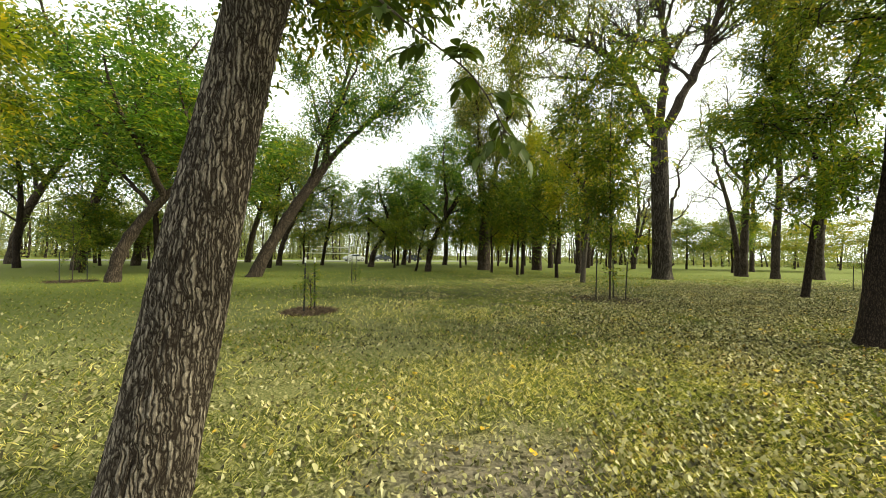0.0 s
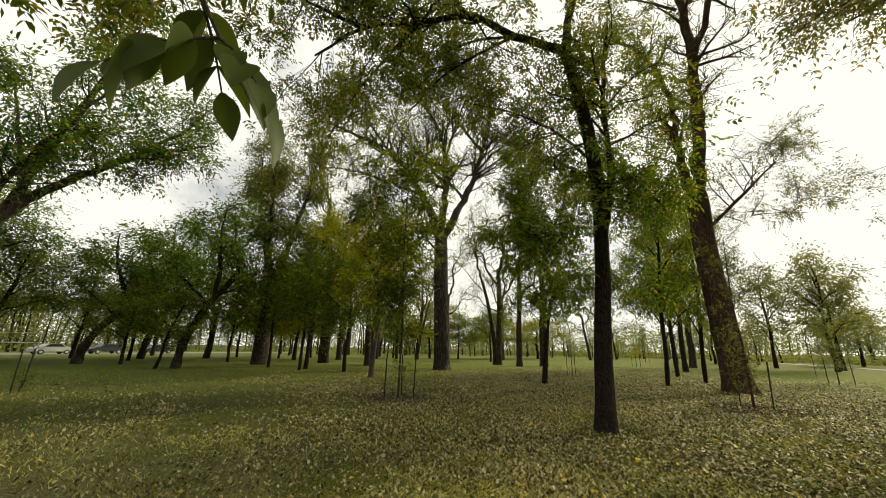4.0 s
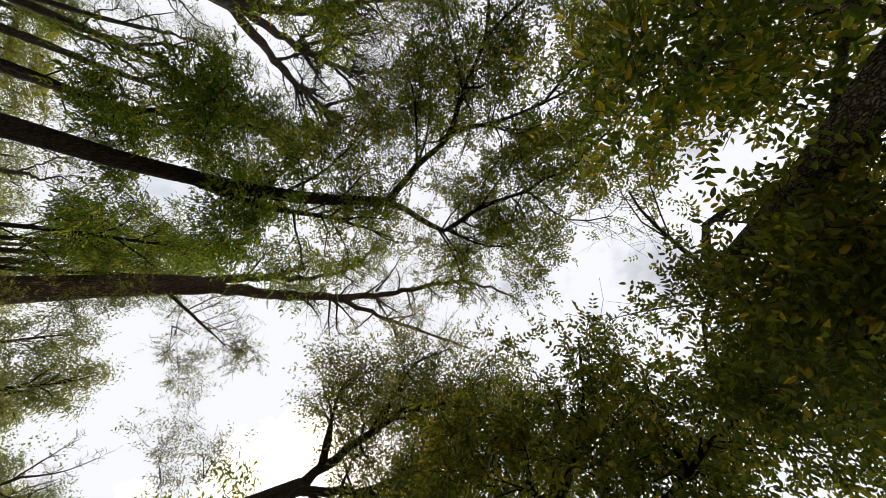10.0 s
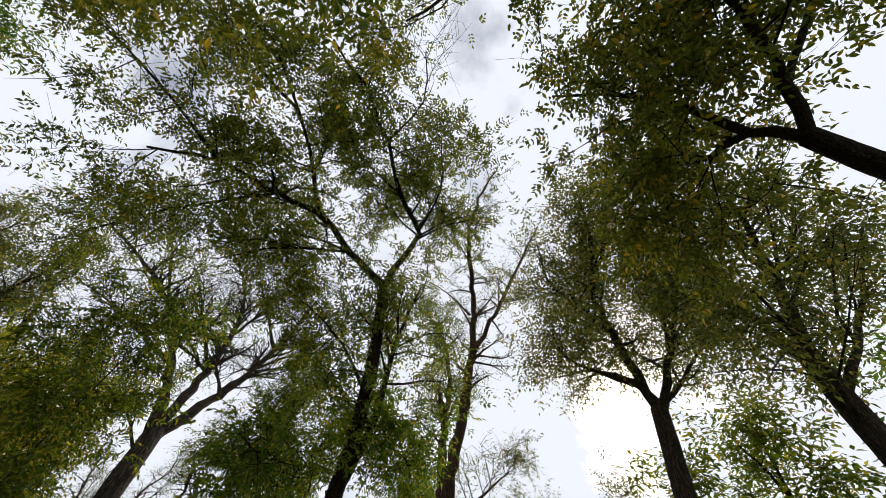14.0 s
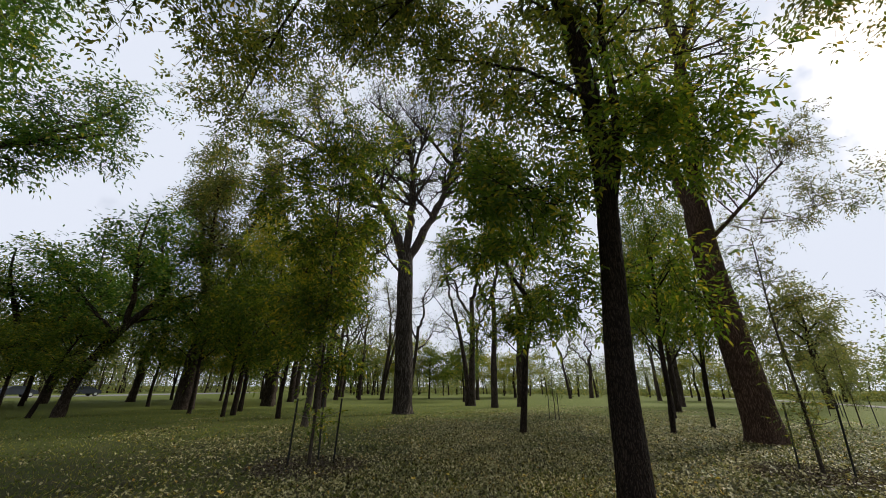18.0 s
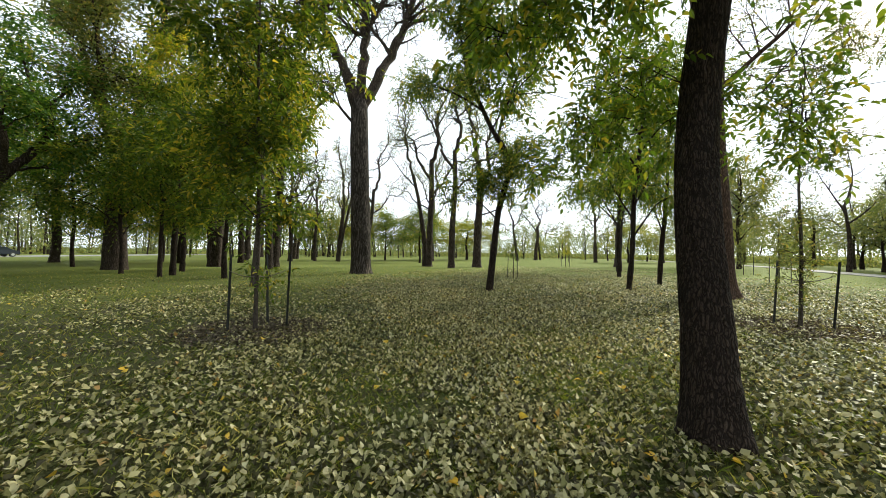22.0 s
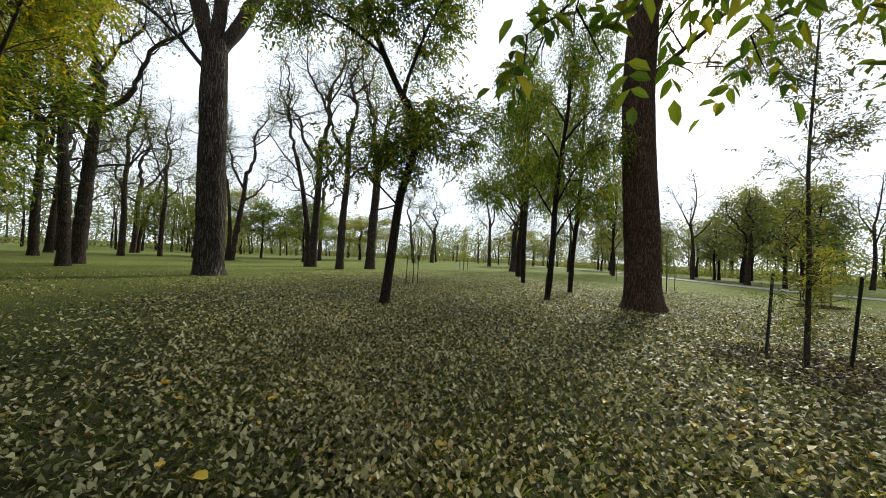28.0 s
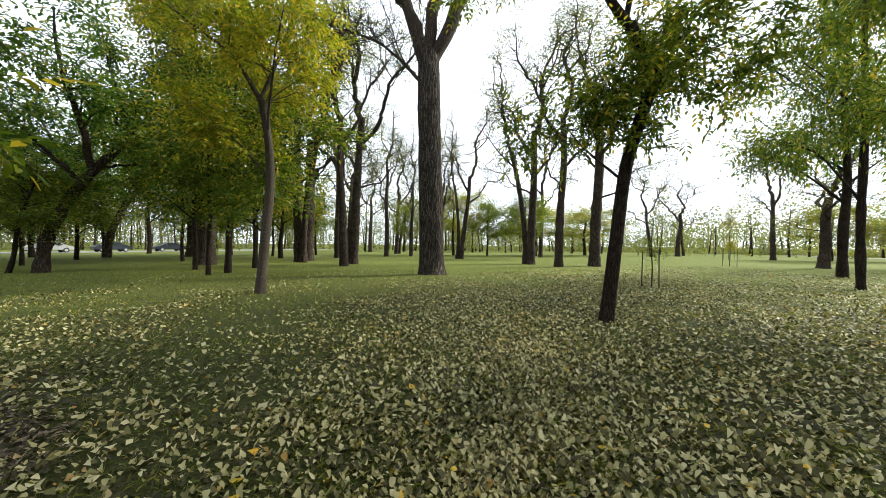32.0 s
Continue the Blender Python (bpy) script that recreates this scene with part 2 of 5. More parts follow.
def ground_material():
    m, nt, bsdf, _ = fresh("park_ground")
    fine = noise_of(nt, 38, 6, 0.7)
    mid = noise_of(nt, 2.3, 5, 0.6)
    wide = noise_of(nt, 0.16, 3, 0.5)
    speck = nt.nodes.new("ShaderNodeTexVoronoi")
    speck.inputs["Scale"].default_value = 9.0
    grass = ramp(nt, fine, [(0.3, (0.018, 0.024, 0.006)), (0.5, (0.042, 0.052, 0.012)), (0.72, (0.1, 0.105, 0.028))])
    straw = ramp(nt, fine, [(0.3, (0.022, 0.019, 0.01)), (0.52, (0.06, 0.054, 0.028)), (0.75, (0.15, 0.135, 0.075))])
    soil = ramp(nt, fine, [(0.3, (0.13, 0.108, 0.08)), (0.7, (0.27, 0.232, 0.175))])
    cover = nt.nodes.new("ShaderNodeMapRange")
    cover.inputs["From Min"].default_value, cover.inputs["From Max"].default_value = 0.40, 0.62
    nt.links.new(mid, cover.inputs[0])
    col = blend(nt, cover.outputs[0], grass, straw)
    lush = nt.nodes.new("ShaderNodeMapRange")
    lush.inputs["From Min"].default_value, lush.inputs["From Max"].default_value = 0.42, 0.6
    nt.links.new(wide, lush.inputs[0])
    col = blend(nt, lush.outputs[0], col, blend(nt, 0.65, col, grass))
    # the lawn round the first ash is yellower: sunlight on it put into the colour
    sunlit_straw = ramp(nt, fine, [(0.34, (0.04, 0.045, 0.013)), (0.5, (0.18, 0.18, 0.058)), (0.66, (0.52, 0.48, 0.24))])
    spot = nt.nodes.new("ShaderNodeNewGeometry")
    from_ash = nt.nodes.new("ShaderNodeVectorMath")
    from_ash.operation = "DISTANCE"
    from_ash.inputs[1].default_value = (-2.0, -14.0, 0)
    nt.links.new(spot.outputs["Position"], from_ash.inputs[0])
    ragged = nt.nodes.new("ShaderNodeMath")
    ragged.operation = "MULTIPLY_ADD"
    ragged.inputs[1].default_value = 9.0
    nt.links.new(mid, ragged.inputs[0])
    nt.links.new(from_ash.outputs["Value"], ragged.inputs[2])
    dry = nt.nodes.new("ShaderNodeMapRange")
    dry.inputs["From Min"].default_value, dry.inputs["From Max"].default_value = 8.0, 14.0
    dry.inputs["To Min"].default_value, dry.inputs["To Max"].default_value = 0.85, 0.0
    nt.links.new(ragged.outputs[0], dry.inputs[0])
    col = blend(nt, dry.outputs[0], col, sunlit_straw)
    # trodden bare patch where the walk sets out
    geo = nt.nodes.new("ShaderNodeNewGeometry")
    away = nt.nodes.new("ShaderNodeVectorMath")
    away.operation = "DISTANCE"
    away.inputs[1].default_value = (1.3, -12.0, 0)
    nt.links.new(geo.outputs["Position"], away.inputs[0])
    edge = nt.nodes.new("ShaderNodeMath")
    edge.operation = "MULTIPLY_ADD"
    edge.inputs[1].default_value = 2.2
    nt.links.new(mid, edge.inputs[0])
    nt.links.new(away.outputs["Value"], edge.inputs[2])
    bare = nt.nodes.new("ShaderNodeMapRange")
    bare.inputs["From Min"].default_value, bare.inputs["From Max"].default_value = 1.7, 2.6
    bare.inputs["To Min"].default_value, bare.inputs["To Max"].default_value = 0.9, 0.0
    nt.links.new(edge.outputs[0], bare.inputs[0])
    col = blend(nt, bare.outputs[0], col, soil)
    # open lawn beyond the litter
    lawn = ramp(nt, fine, [(0.3, (0.062, 0.08, 0.014)), (0.5, (0.118, 0.14, 0.028)), (0.72, (0.2, 0.2, 0.056))])
    out_there = nt.nodes.new("ShaderNodeVectorMath")
    out_there.operation = "DISTANCE"
    out_there.inputs[1].default_value = (1.0, -2.0, 0)
    nt.links.new(spot.outputs["Position"], out_there.inputs[0])
    torn = nt.nodes.new("ShaderNodeMath")
    torn.operation = "MULTIPLY_ADD"
    torn.inputs[1].default_value = 14.0
    nt.links.new(mid, torn.inputs[0])
    nt.links.new(out_there.outputs["Value"], torn.inputs[2])
    sward = nt.nodes.new("ShaderNodeMapRange")
    sward.inputs["From Min"].default_value, sward.inputs["From Max"].default_value = 18.0, 32.0
    nt.links.new(torn.outputs[0], sward.inputs[0])
    col = blend(nt, sward.outputs[0], col, lawn)
    nt.links.new(col, bsdf.inputs["Base Color"])
    bsdf.inputs["Roughness"].default_value = 0.95
    bsdf.inputs["Specular IOR Level"].default_value = 0.1
    bumped(nt, bsdf, fine, 0.8, 0.03)
    return m


GROUND = ground_material()


# ---- mesh helpers ----
def mesh_of(name, verts, faces, material, smooth=False, second=None, marked=None):
    """faces: a list of (n, k) index arrays."""
    me = bpy.data.meshes.new(name)
    verts = np.asarray(verts, np.float32)
    me.vertices.add(len(verts))
    me.vertices.foreach_set("co", verts.ravel())
    faces = [np.asarray(f, np.int32) for f in faces if len(f)]
    loops = np.concatenate([f.ravel() for f in faces])
    sizes = np.concatenate([np.full(len(f), f.shape[1], np.int32) for f in faces])
    me.loops.add(len(loops))
    me.loops.foreach_set("vertex_index", loops)
    me.polygons.add(len(sizes))
    me.polygons.foreach_set("loop_start", np.concatenate([[0], np.cumsum(sizes)[:-1]]).astype(np.int32))
    me.polygons.foreach_set("use_smooth", np.full(len(sizes), smooth))
    me.update(calc_edges=True)
    me.materials.append(material)
    if second:
        me.materials.append(second)
        me.polygons.foreach_set("material_index", marked.astype(np.int32))
    return me


class Heap:
    """Gathers pieces of one mesh."""

    def __init__(self):
        self.v, self.f, self.n = [], [], 0

    def add(self, verts, faces):
        verts = np.asarray(verts, float)
        self.v.append(verts)
        self.f += [np.asarray(f) + self.n for f in faces if len(f)]
        self.n += len(verts)

    def mesh(self, name, material, smooth=False):
        return mesh_of(name, np.concatenate(self.v), self.f, material, smooth)


def part(name, me, parent, label=""):
    ob = new(name, me)
    ob.parent = parent
    if label:
        ob["label"] = label
    return ob


def thing(name, at, label, category, group="", turn=0.0, kind=""):
    ob = new(name)
    ob.empty_display_size = 0.2
    ob.matrix_basis = pose(at[0], at[1], at[2] if len(at) > 2 else 0.0, 0, 0, turn)
    return tagged(ob, label, category, group, kind)


def spline(points, step):
    """A smooth curve through the points, cut about every step metres; also where each cut lies, 0 to 1."""
    p = np.asarray(points, float)
    ext = np.vstack([2 * p[0] - p[1], p, 2 * p[-1] - p[-2]])
    out = []
    for i in range(len(p) - 1):
        a, b, c, d = ext[i : i + 4]
        n = max(2, int(np.linalg.norm(c - b) / step))
        t = np.linspace(0, 1, n, endpoint=False)[:, None]
        out.append(0.5 * (2 * b + (c - a) * t + (2 * a - 5 * b + 4 * c - d) * t**2 + (3 * b - a - 3 * c + d) * t**3))
    out = np.vstack([*out, p[-1:]])
    along = np.r_[0, np.cumsum(np.linalg.norm(np.diff(out, axis=0), axis=1))]
    return out, along / along[-1], along[-1]


def frames(p):
    """Two directions across a curve at each of its points."""
    d = np.gradient(p, axis=0)
    d /= np.linalg.norm(d, axis=1, keepdims=True) + 1e-9
    ref = np.where(np.abs(d[:, 2:3]) > 0.8, (1.0, 0, 0), (0, 0, 1.0))
    u = np.cross(d, ref)
    for i in range(1, len(u)):
        if u[i] @ u[i - 1] < 0:
            u[i] = -u[i]
        c = u[i - 1] - (u[i - 1] @ d[i]) * d[i]
        u[i] = c
    u /= np.linalg.norm(u, axis=1, keepdims=True) + 1e-9
    return u, np.cross(d, u)


def grid_faces(n, k, start=0):
    i, j = np.meshgrid(np.arange(n - 1), np.arange(k), indexing="ij")
    a, b = i * k + j, i * k + (j + 1) % k
    return np.stack([a, b, b + k, a + k], -1).reshape(-1, 4) + start


def tube(heap, p, r, k):
    """A tapering tube along p with k sides, closed by a fan at its tip."""
    u, v = frames(p)
    th = np.arange(k) * 2 * np.pi / k
    ring = np.cos(th)[None, :, None] * u[:, None] + np.sin(th)[None, :, None] * v[:, None]
    verts = (p[:, None] + ring * np.asarray(r)[:, None, None]).reshape(-1, 3)
    verts = np.vstack([verts, p[-1:]])
    j = np.arange(k)
    tip = np.stack([(len(p) - 1) * k + j, (len(p) - 1) * k + (j + 1) % k, np.full(k, len(p) * k)], -1)
    heap.add(verts, [grid_faces(len(p), k), tip])


def lattice(rng, nu, nv):
    return rng.random((nv, nu))


def waves(table, u, v):
    """Smooth value noise; it closes on itself in u."""
    nv, nu = table.shape
    u, v = u % nu, v % nv
    i, j = np.floor(u).astype(int), np.floor(v).astype(int)
    a, b = u - i, v - j
    a, b = a * a * (3 - 2 * a), b * b * (3 - 2 * b)
    i, j, i2, j2 = i % nu, j % nv, (i + 1) % nu, (j + 1) % nv
    return (table[j, i] * (1 - a) + table[j, i2] * a) * (1 - b) + (table[j2, i] * (1 - a) + table[j2, i2] * a) * b


def furrowed(rng, points, radius, k, step, depth, flare=0.25, ridge=0.05, run=0.3):
    """A trunk with bark plates and furrows as real relief, and a foot that widens into root lobes. radius: a function of 0..1."""
    p, s, length = spline(points, step)
    u, v = frames(p)
    r = np.array([radius(x) for x in s])
    girth = 2 * np.pi * r.mean()
    nu = max(8, int(girth / ridge))
    t1, t2, t3 = lattice(rng, max(6, nu // 3), 97), lattice(rng, nu * 2, 211), lattice(rng, 7, 23)
    th = np.arange(k) / k
    U, Z = np.meshgrid(th, s * length)
    weave = (waves(t1, U * t1.shape[1], Z / run) - 0.5) * 3.6 + (waves(t3, U * 7, Z * 0.8) - 0.5) * 2.4
    b = waves(t2, U * nu * 2, Z / run * 2.6)
    plate = np.abs(np.sin(np.pi * (U * nu + weave)))
    h = np.clip(plate * 1.5, 0, 1) * 0.8 + b * 0.42 - 0.62
    foot = np.exp(-Z / 0.32)
    lobes = 1 + 0.35 * np.cos(2 * np.pi * (U * 5 + t3[0, 0])) + 0.3 * (waves(t3, U * 7, Z * 0) - 0.5)
    lumps = 0.05 * (waves(t3, U * 7, Z * 0.7) - 0.5) * 2
    R = r[:, None] * (1 + flare * foot * lobes + lumps) + depth * h
    ang = U * 2 * np.pi
    verts = p[:, None] + (np.cos(ang)[..., None] * u[:, None] + np.sin(ang)[..., None] * v[:, None]) * R[..., None]
    return verts.reshape(-1, 3), [grid_faces(len(p), k)]


def leaf_quads(rng, base, along, up, length, width):
    """One four-cornered blade each: stalk end, two flanks and a drooping tip."""
    n = len(base)
    side = np.cross(along, up)
    side /= np.linalg.norm(side, axis=1, keepdims=True) + 1e-9
    lift = np.cross(side, along)
    L, W = length[:, None], width[:, None]
    mid = base + along * L * 0.45 + lift * W * 0.15
    verts = np.stack([base, mid + side * W * 0.5, base + along * L - lift * L * 0.10, mid - side * W * 0.5], 1)
    return verts.reshape(-1, 3), np.arange(n * 4).reshape(-1, 4)


def leaf_blades(rng, base, along, up, length, width):
    """Leaflets of six corners, folded along the midrib and drooping to a point."""
    n = len(base)
    side = np.cross(along, up)
    side /= np.linalg.norm(side, axis=1, keepdims=True) + 1e-9
    lift = np.cross(side, along)
    L, W = length[:, None], width[:, None]
    fold = rng.uniform(0.05, 0.35, n)[:, None]
    one, two = base + along * L * 0.28 + lift * W * fold, base + along * L * 0.66 + lift * W * (fold - 0.12)
    tip = base + along * L - lift * L * rng.uniform(0.05, 0.3, n)[:, None]
    verts = np.stack([base, one + side * W * 0.46, two + side * W * 0.40, tip, two - side * W * 0.40, one - side * W * 0.46], 1)
    i = np.arange(n)[:, None] * 6
    return verts.reshape(-1, 3), np.concatenate([i + np.array([0, 1, 2, 3]), i + np.array([0, 3, 4, 5])])


def unit(rng, n):
    d = rng.normal(size=(n, 3))
    return d / np.linalg.norm(d, axis=1, keepdims=True)


def foliage(rng, spots, heading, size, per=7, blades=False):
    """Compound leaves at the spots: a hanging stalk with leaflets in pairs. Returns vertices and faces."""
    n = len(spots)
    stalk = heading * 0.5 + unit(rng, n) * 0.9 + np.array([0, 0, -0.35])
    stalk /= np.linalg.norm(stalk, axis=1, keepdims=True)
    up = unit(rng, n) * 0.5 + np.array([0, 0, 1.0])
    side = np.cross(stalk, up)
    side /= np.linalg.norm(side, axis=1, keepdims=True) + 1e-9
    reach = size * 3.1 * (0.8 + 0.4 * rng.random(n))
    bases, alongs, ups = [], [], []
    pairs = (per - 1) // 2
    for i in range(per):
        f = 1.0 if i == per - 1 else (0.22 + 0.72 * (i // 2) / max(1, pairs))
        s = 0.0 if i == per - 1 else (1 if i % 2 else -1)
        bases.append(spots + stalk * (reach * f)[:, None])
        d = stalk * (0.55 if s else 1.0) + side * s * 0.85 + unit(rng, n) * 0.25 + np.array([0, 0, -0.12])
        alongs.append(d / np.linalg.norm(d, axis=1, keepdims=True))
        ups.append(up + unit(rng, n) * 0.35)
    b, a, u = (np.concatenate(x) for x in (bases, alongs, ups))
    L = size * (0.75 + 0.5 * rng.random(len(b)))
    return (leaf_blades if blades else leaf_quads)(rng, b, a, u, L, L * (0.36 + 0.12 * rng.random(len(b))))


def grow(rng, start, way, length, bend, rise, n=6):
    """A wandering shoot from start."""
    p, d = [np.array(start, float)], np.array(way, float)
    for _ in range(n):
        d = d + rng.normal(size=3) * bend + np.array([0, 0, rise])
        d /= np.linalg.norm(d)
        p.append(p[-1] + d * length / n)
    return np.array(p)


def dress(rng, limbs, wood, leaf_heap, opt):
    """Grows branches and twigs from limbs [(points, r0, r1)] into the heaps, and leaves on them."""
    spots, heads = [], []
    for p, r0, r1 in limbs:
        length = np.linalg.norm(np.diff(p, axis=0), axis=1).sum()
        count = max(2, int(length * opt["branches"]))
        for q in rng.uniform(opt.get("from", 0.25), 1.0, count):
            i = min(int(q * (len(p) - 1)), len(p) - 2)
            base = p[i] + (p[i + 1] - p[i]) * (q * (len(p) - 1) - i)
            d = p[i + 1] - p[i]
            d /= np.linalg.norm(d)
            out = unit(rng, 1)[0]
            out[2] *= 0.5
            way = d * 0.45 + out * 0.9 + np.array([0, 0, opt["up"]])
            way /= np.linalg.norm(way)
            bl = opt["reach"] * rng.uniform(0.5, 1.15) * (1.15 - 0.5 * q if "narrow_foot" not in opt else 0.22 + 0.95 * min(1.0, q * 1.8))
            bp = grow(rng, base, way, bl, opt.get("bend", 0.18), opt["rise"], 4)
            br = max(0.008, (r0 + (r1 - r0) * q) * 0.42)
            br = min(br, 0.05 + 0.012 * bl) * opt.get("stout", 1.0)
            tube(wood, bp, np.linspace(br, br * 0.25, len(bp)), 4)
            for tq in rng.uniform(0.2, 1.0, opt["twigs"]):
                j = min(int(tq * 4), 3)
                tb = bp[j] + (bp[j + 1] - bp[j]) * (tq * 4 - j)
                td = (bp[j + 1] - bp[j]) / (np.linalg.norm(bp[j + 1] - bp[j]) + 1e-9) * 0.5 + unit(rng, 1)[0] * 0.8 + np.array([0, 0, opt["up"] * 0.5])
                tp = grow(rng, tb, td / np.linalg.norm(td), opt["twig"] * rng.uniform(0.5, 1.3), 0.2, opt["rise"] * 0.6 - opt.get("droop", 0.0), 2)
                if rng.random() < opt.get("bearing", 1.0):
                    tube(wood, tp, np.linspace(max(opt.get("fine", 0.006), br * 0.28), opt.get("fine", 0.006) * 0.5, 3), 3)
                if rng.random() < opt.get("bare", 0.0):
                    continue
                m = opt["leaves"]
                w = rng.uniform(0.05, 2.0, m)
                k = np.minimum(w.astype(int), 1)
                spots.append(tp[k] + (tp[k + 1] - tp[k]) * (w - k)[:, None] + rng.normal(size=(m, 3)) * opt["spread"])
                heads.append(np.repeat((tp[2] - tp[0])[None] / opt["twig"], m, 0))
    if spots:
        spots, heads = np.concatenate(spots), np.concatenate(heads)
        keep = np.random.default_rng(3).random(len(spots)) >= opt.get("thin", 0.0)
        for gx, gy, gz, gr in opt.get("gaps", ()):
            keep &= np.linalg.norm(spots - np.array([gx, gy, gz]), axis=1) > gr
        spots, heads = spots[keep], heads[keep]
        v, f = foliage(rng, spots, heads, opt["size"], opt.get("per", 7), opt.get("blades", False))
        leaf_heap.add(v, [f])
    return len(spots)


def ring_limb(points, r0, r1, k=8, step=0.5):
    p, s, _ = spline(points, step)
    return p, r0 + (r1 - r0) * s


def build_tree(name, at, label, stems, limbs, opt, bark, leaf, seed, category="tree", group="", relief=None, bark_limb=None, extra=None):
    """stems: [(points, r0, r1)] from the ground, relative to at; limbs: main forks [(points, r0, r1)]."""
    rng = np.random.default_rng(seed)
    tree = thing(name, at, label, category, group)
    for points, r0, r1 in stems:
        if relief:
            k, step, depth, flare, ridge, run = relief
            v, f = furrowed(rng, points, lambda x: r0 + (r1 - r0) * x, k, step, depth, flare, ridge, run)
            part("trunk", mesh_of("trunk", v, f, bark, True), tree)
        else:
            h = Heap()
            p, s, length = spline(points, 0.35)
            r = (r0 + (r1 - r0) * s) * (1 + 0.45 * np.exp(-s * length / 0.35))
            r *= 1 + 0.07 * rng.normal(size=len(r))
            tube(h, p, r, 12)
            part("trunk", h.mesh("trunk", bark, True), tree)
    every = []
    for points, r0, r1 in limbs:
        h = Heap()
        p, r = ring_limb(points, r0, r1)
        p[1:-1] += rng.normal(size=(len(p) - 2, 3)) * min(opt.get("crook", 0.06), r0 * 0.8 if "crook" in opt else r0 * 0.25)
        tube(h, p, r * (1 + 0.06 * rng.normal(size=len(r))), 9)
        part("limb", h.mesh("limb", bark_limb or bark, True), tree)
        every.append((p, r0, r1))
    wood, crown = Heap(), Heap()
    n = dress(rng, every, wood, crown, opt)
    if extra:
        for more, o, other in extra:
            tuft = Heap()
            dress(rng, [(spline(p, 0.5)[0], a, b) for p, a, b in more], wood, tuft, o)
            part("lower_foliage", tuft.mesh("lower_foliage", other), tree)["kind"] = "stuff"
    if wood.n:
        part("branchwork", wood.mesh("branchwork", bark_limb or bark), tree)["kind"] = "stuff"
    if crown.n:
        part("crown", crown.mesh("crown", leaf), tree)["kind"] = "stuff"
    return tree


def from_base(at, points):
    """Places given in the plan, as offsets from a tree's foot."""
    return [(x - at[0], y - at[1], z) for x, y, z in points]


# ---- ground, path, parking ----
def ground_height(x, y):
    return 0.025 * np.sin(x * 0.9 + 1.3) * np.cos(y * 0.7) + 0.02 * np.sin(x * 0.37 - y * 0.53)


def build_ground():
    fine = np.arange(-30, 46.1, 0.6)
    far = np.array([60, 80, 110, 160, 250, 400, 700, 1200])
    xs = np.concatenate([-far[::-1], fine, far])
    ys = np.concatenate([-far[::-1], np.arange(-32, 46.1, 0.6), far])
    X, Y = np.meshgrid(xs, ys)
    near = np.clip((48 - np.maximum(np.abs(X), np.abs(Y))) / 8, 0, 1)
    Z = ground_height(X, Y) * near
    nx, ny = len(xs), len(ys)
    i, j = np.meshgrid(np.arange(ny - 1), np.arange(nx - 1), indexing="ij")
    a = i * nx + j
    f = np.stack([a, a + 1, a + nx + 1, a + nx], -1).reshape(-1, 4)
    g = new("ground", mesh_of("ground", np.stack([X, Y, Z], -1).reshape(-1, 3), [f], GROUND, True))
    return tagged(g, "park lawn of thin grass, straw and fallen leaves", "ground", kind="structure")


def ribbon(name, centre, width, z, material, label, slab=2.0):
    """A paved strip along centre, cast in slabs with a gap between them, each with its own kerb-high edge."""
    p, s, length = spline(centre, slab)
    d = np.gradient(p, axis=0)
    d /= np.linalg.norm(d, axis=1, keepdims=True)
    side = np.stack([-d[:, 1], d[:, 0], 0 * d[:, 0]], -1) * width / 2
    h = Heap()
    for i in range(len(p) - 1):
        a, b = p[i] + (p[i + 1] - p[i]) * 0.006, p[i + 1] - (p[i + 1] - p[i]) * 0.006
        top = np.array([a + side[i], a - side[i], b - side[i + 1], b + side[i + 1]]) + (0, 0, z)
        v = np.vstack([top, top - (0, 0, z + 0.08)])
        h.add(v, [[[0, 1, 2, 3], [0, 4, 5, 1], [1, 5, 6, 2], [2, 6, 7, 3], [3, 7, 4, 0]]])
    return tagged(new(name, h.mesh(name, material)), label, "path", kind="structure")


build_ground()
ribbon("pavement", [(38, -10, 0), (29.5, 6, 0), (26.6, 16.0, 0), (26.0, 21.5, 0), (26.2, 26.5, 0), (27.6, 35, 0), (30, 52, 0), (26, 80, 0), (10, 130, 0)], 2.3, 0.05, CONCRETE, "pale concrete footpath crossing the lawn")
ribbon("road", [(-70, -70, 0), (-71, -20, 0), (-74, 20, 0), (-84, 70, 0)], 9.0, 0.04, ASPHALT, "pale grey park road and parking strip", 6.0)

# ---- the large trees round the walk ----
ASH = dict(branches=1.5, twigs=8, leaves=11, reach=2.3, twig=1.0, up=0.15, rise=0.02, spread=0.12, size=0.13)

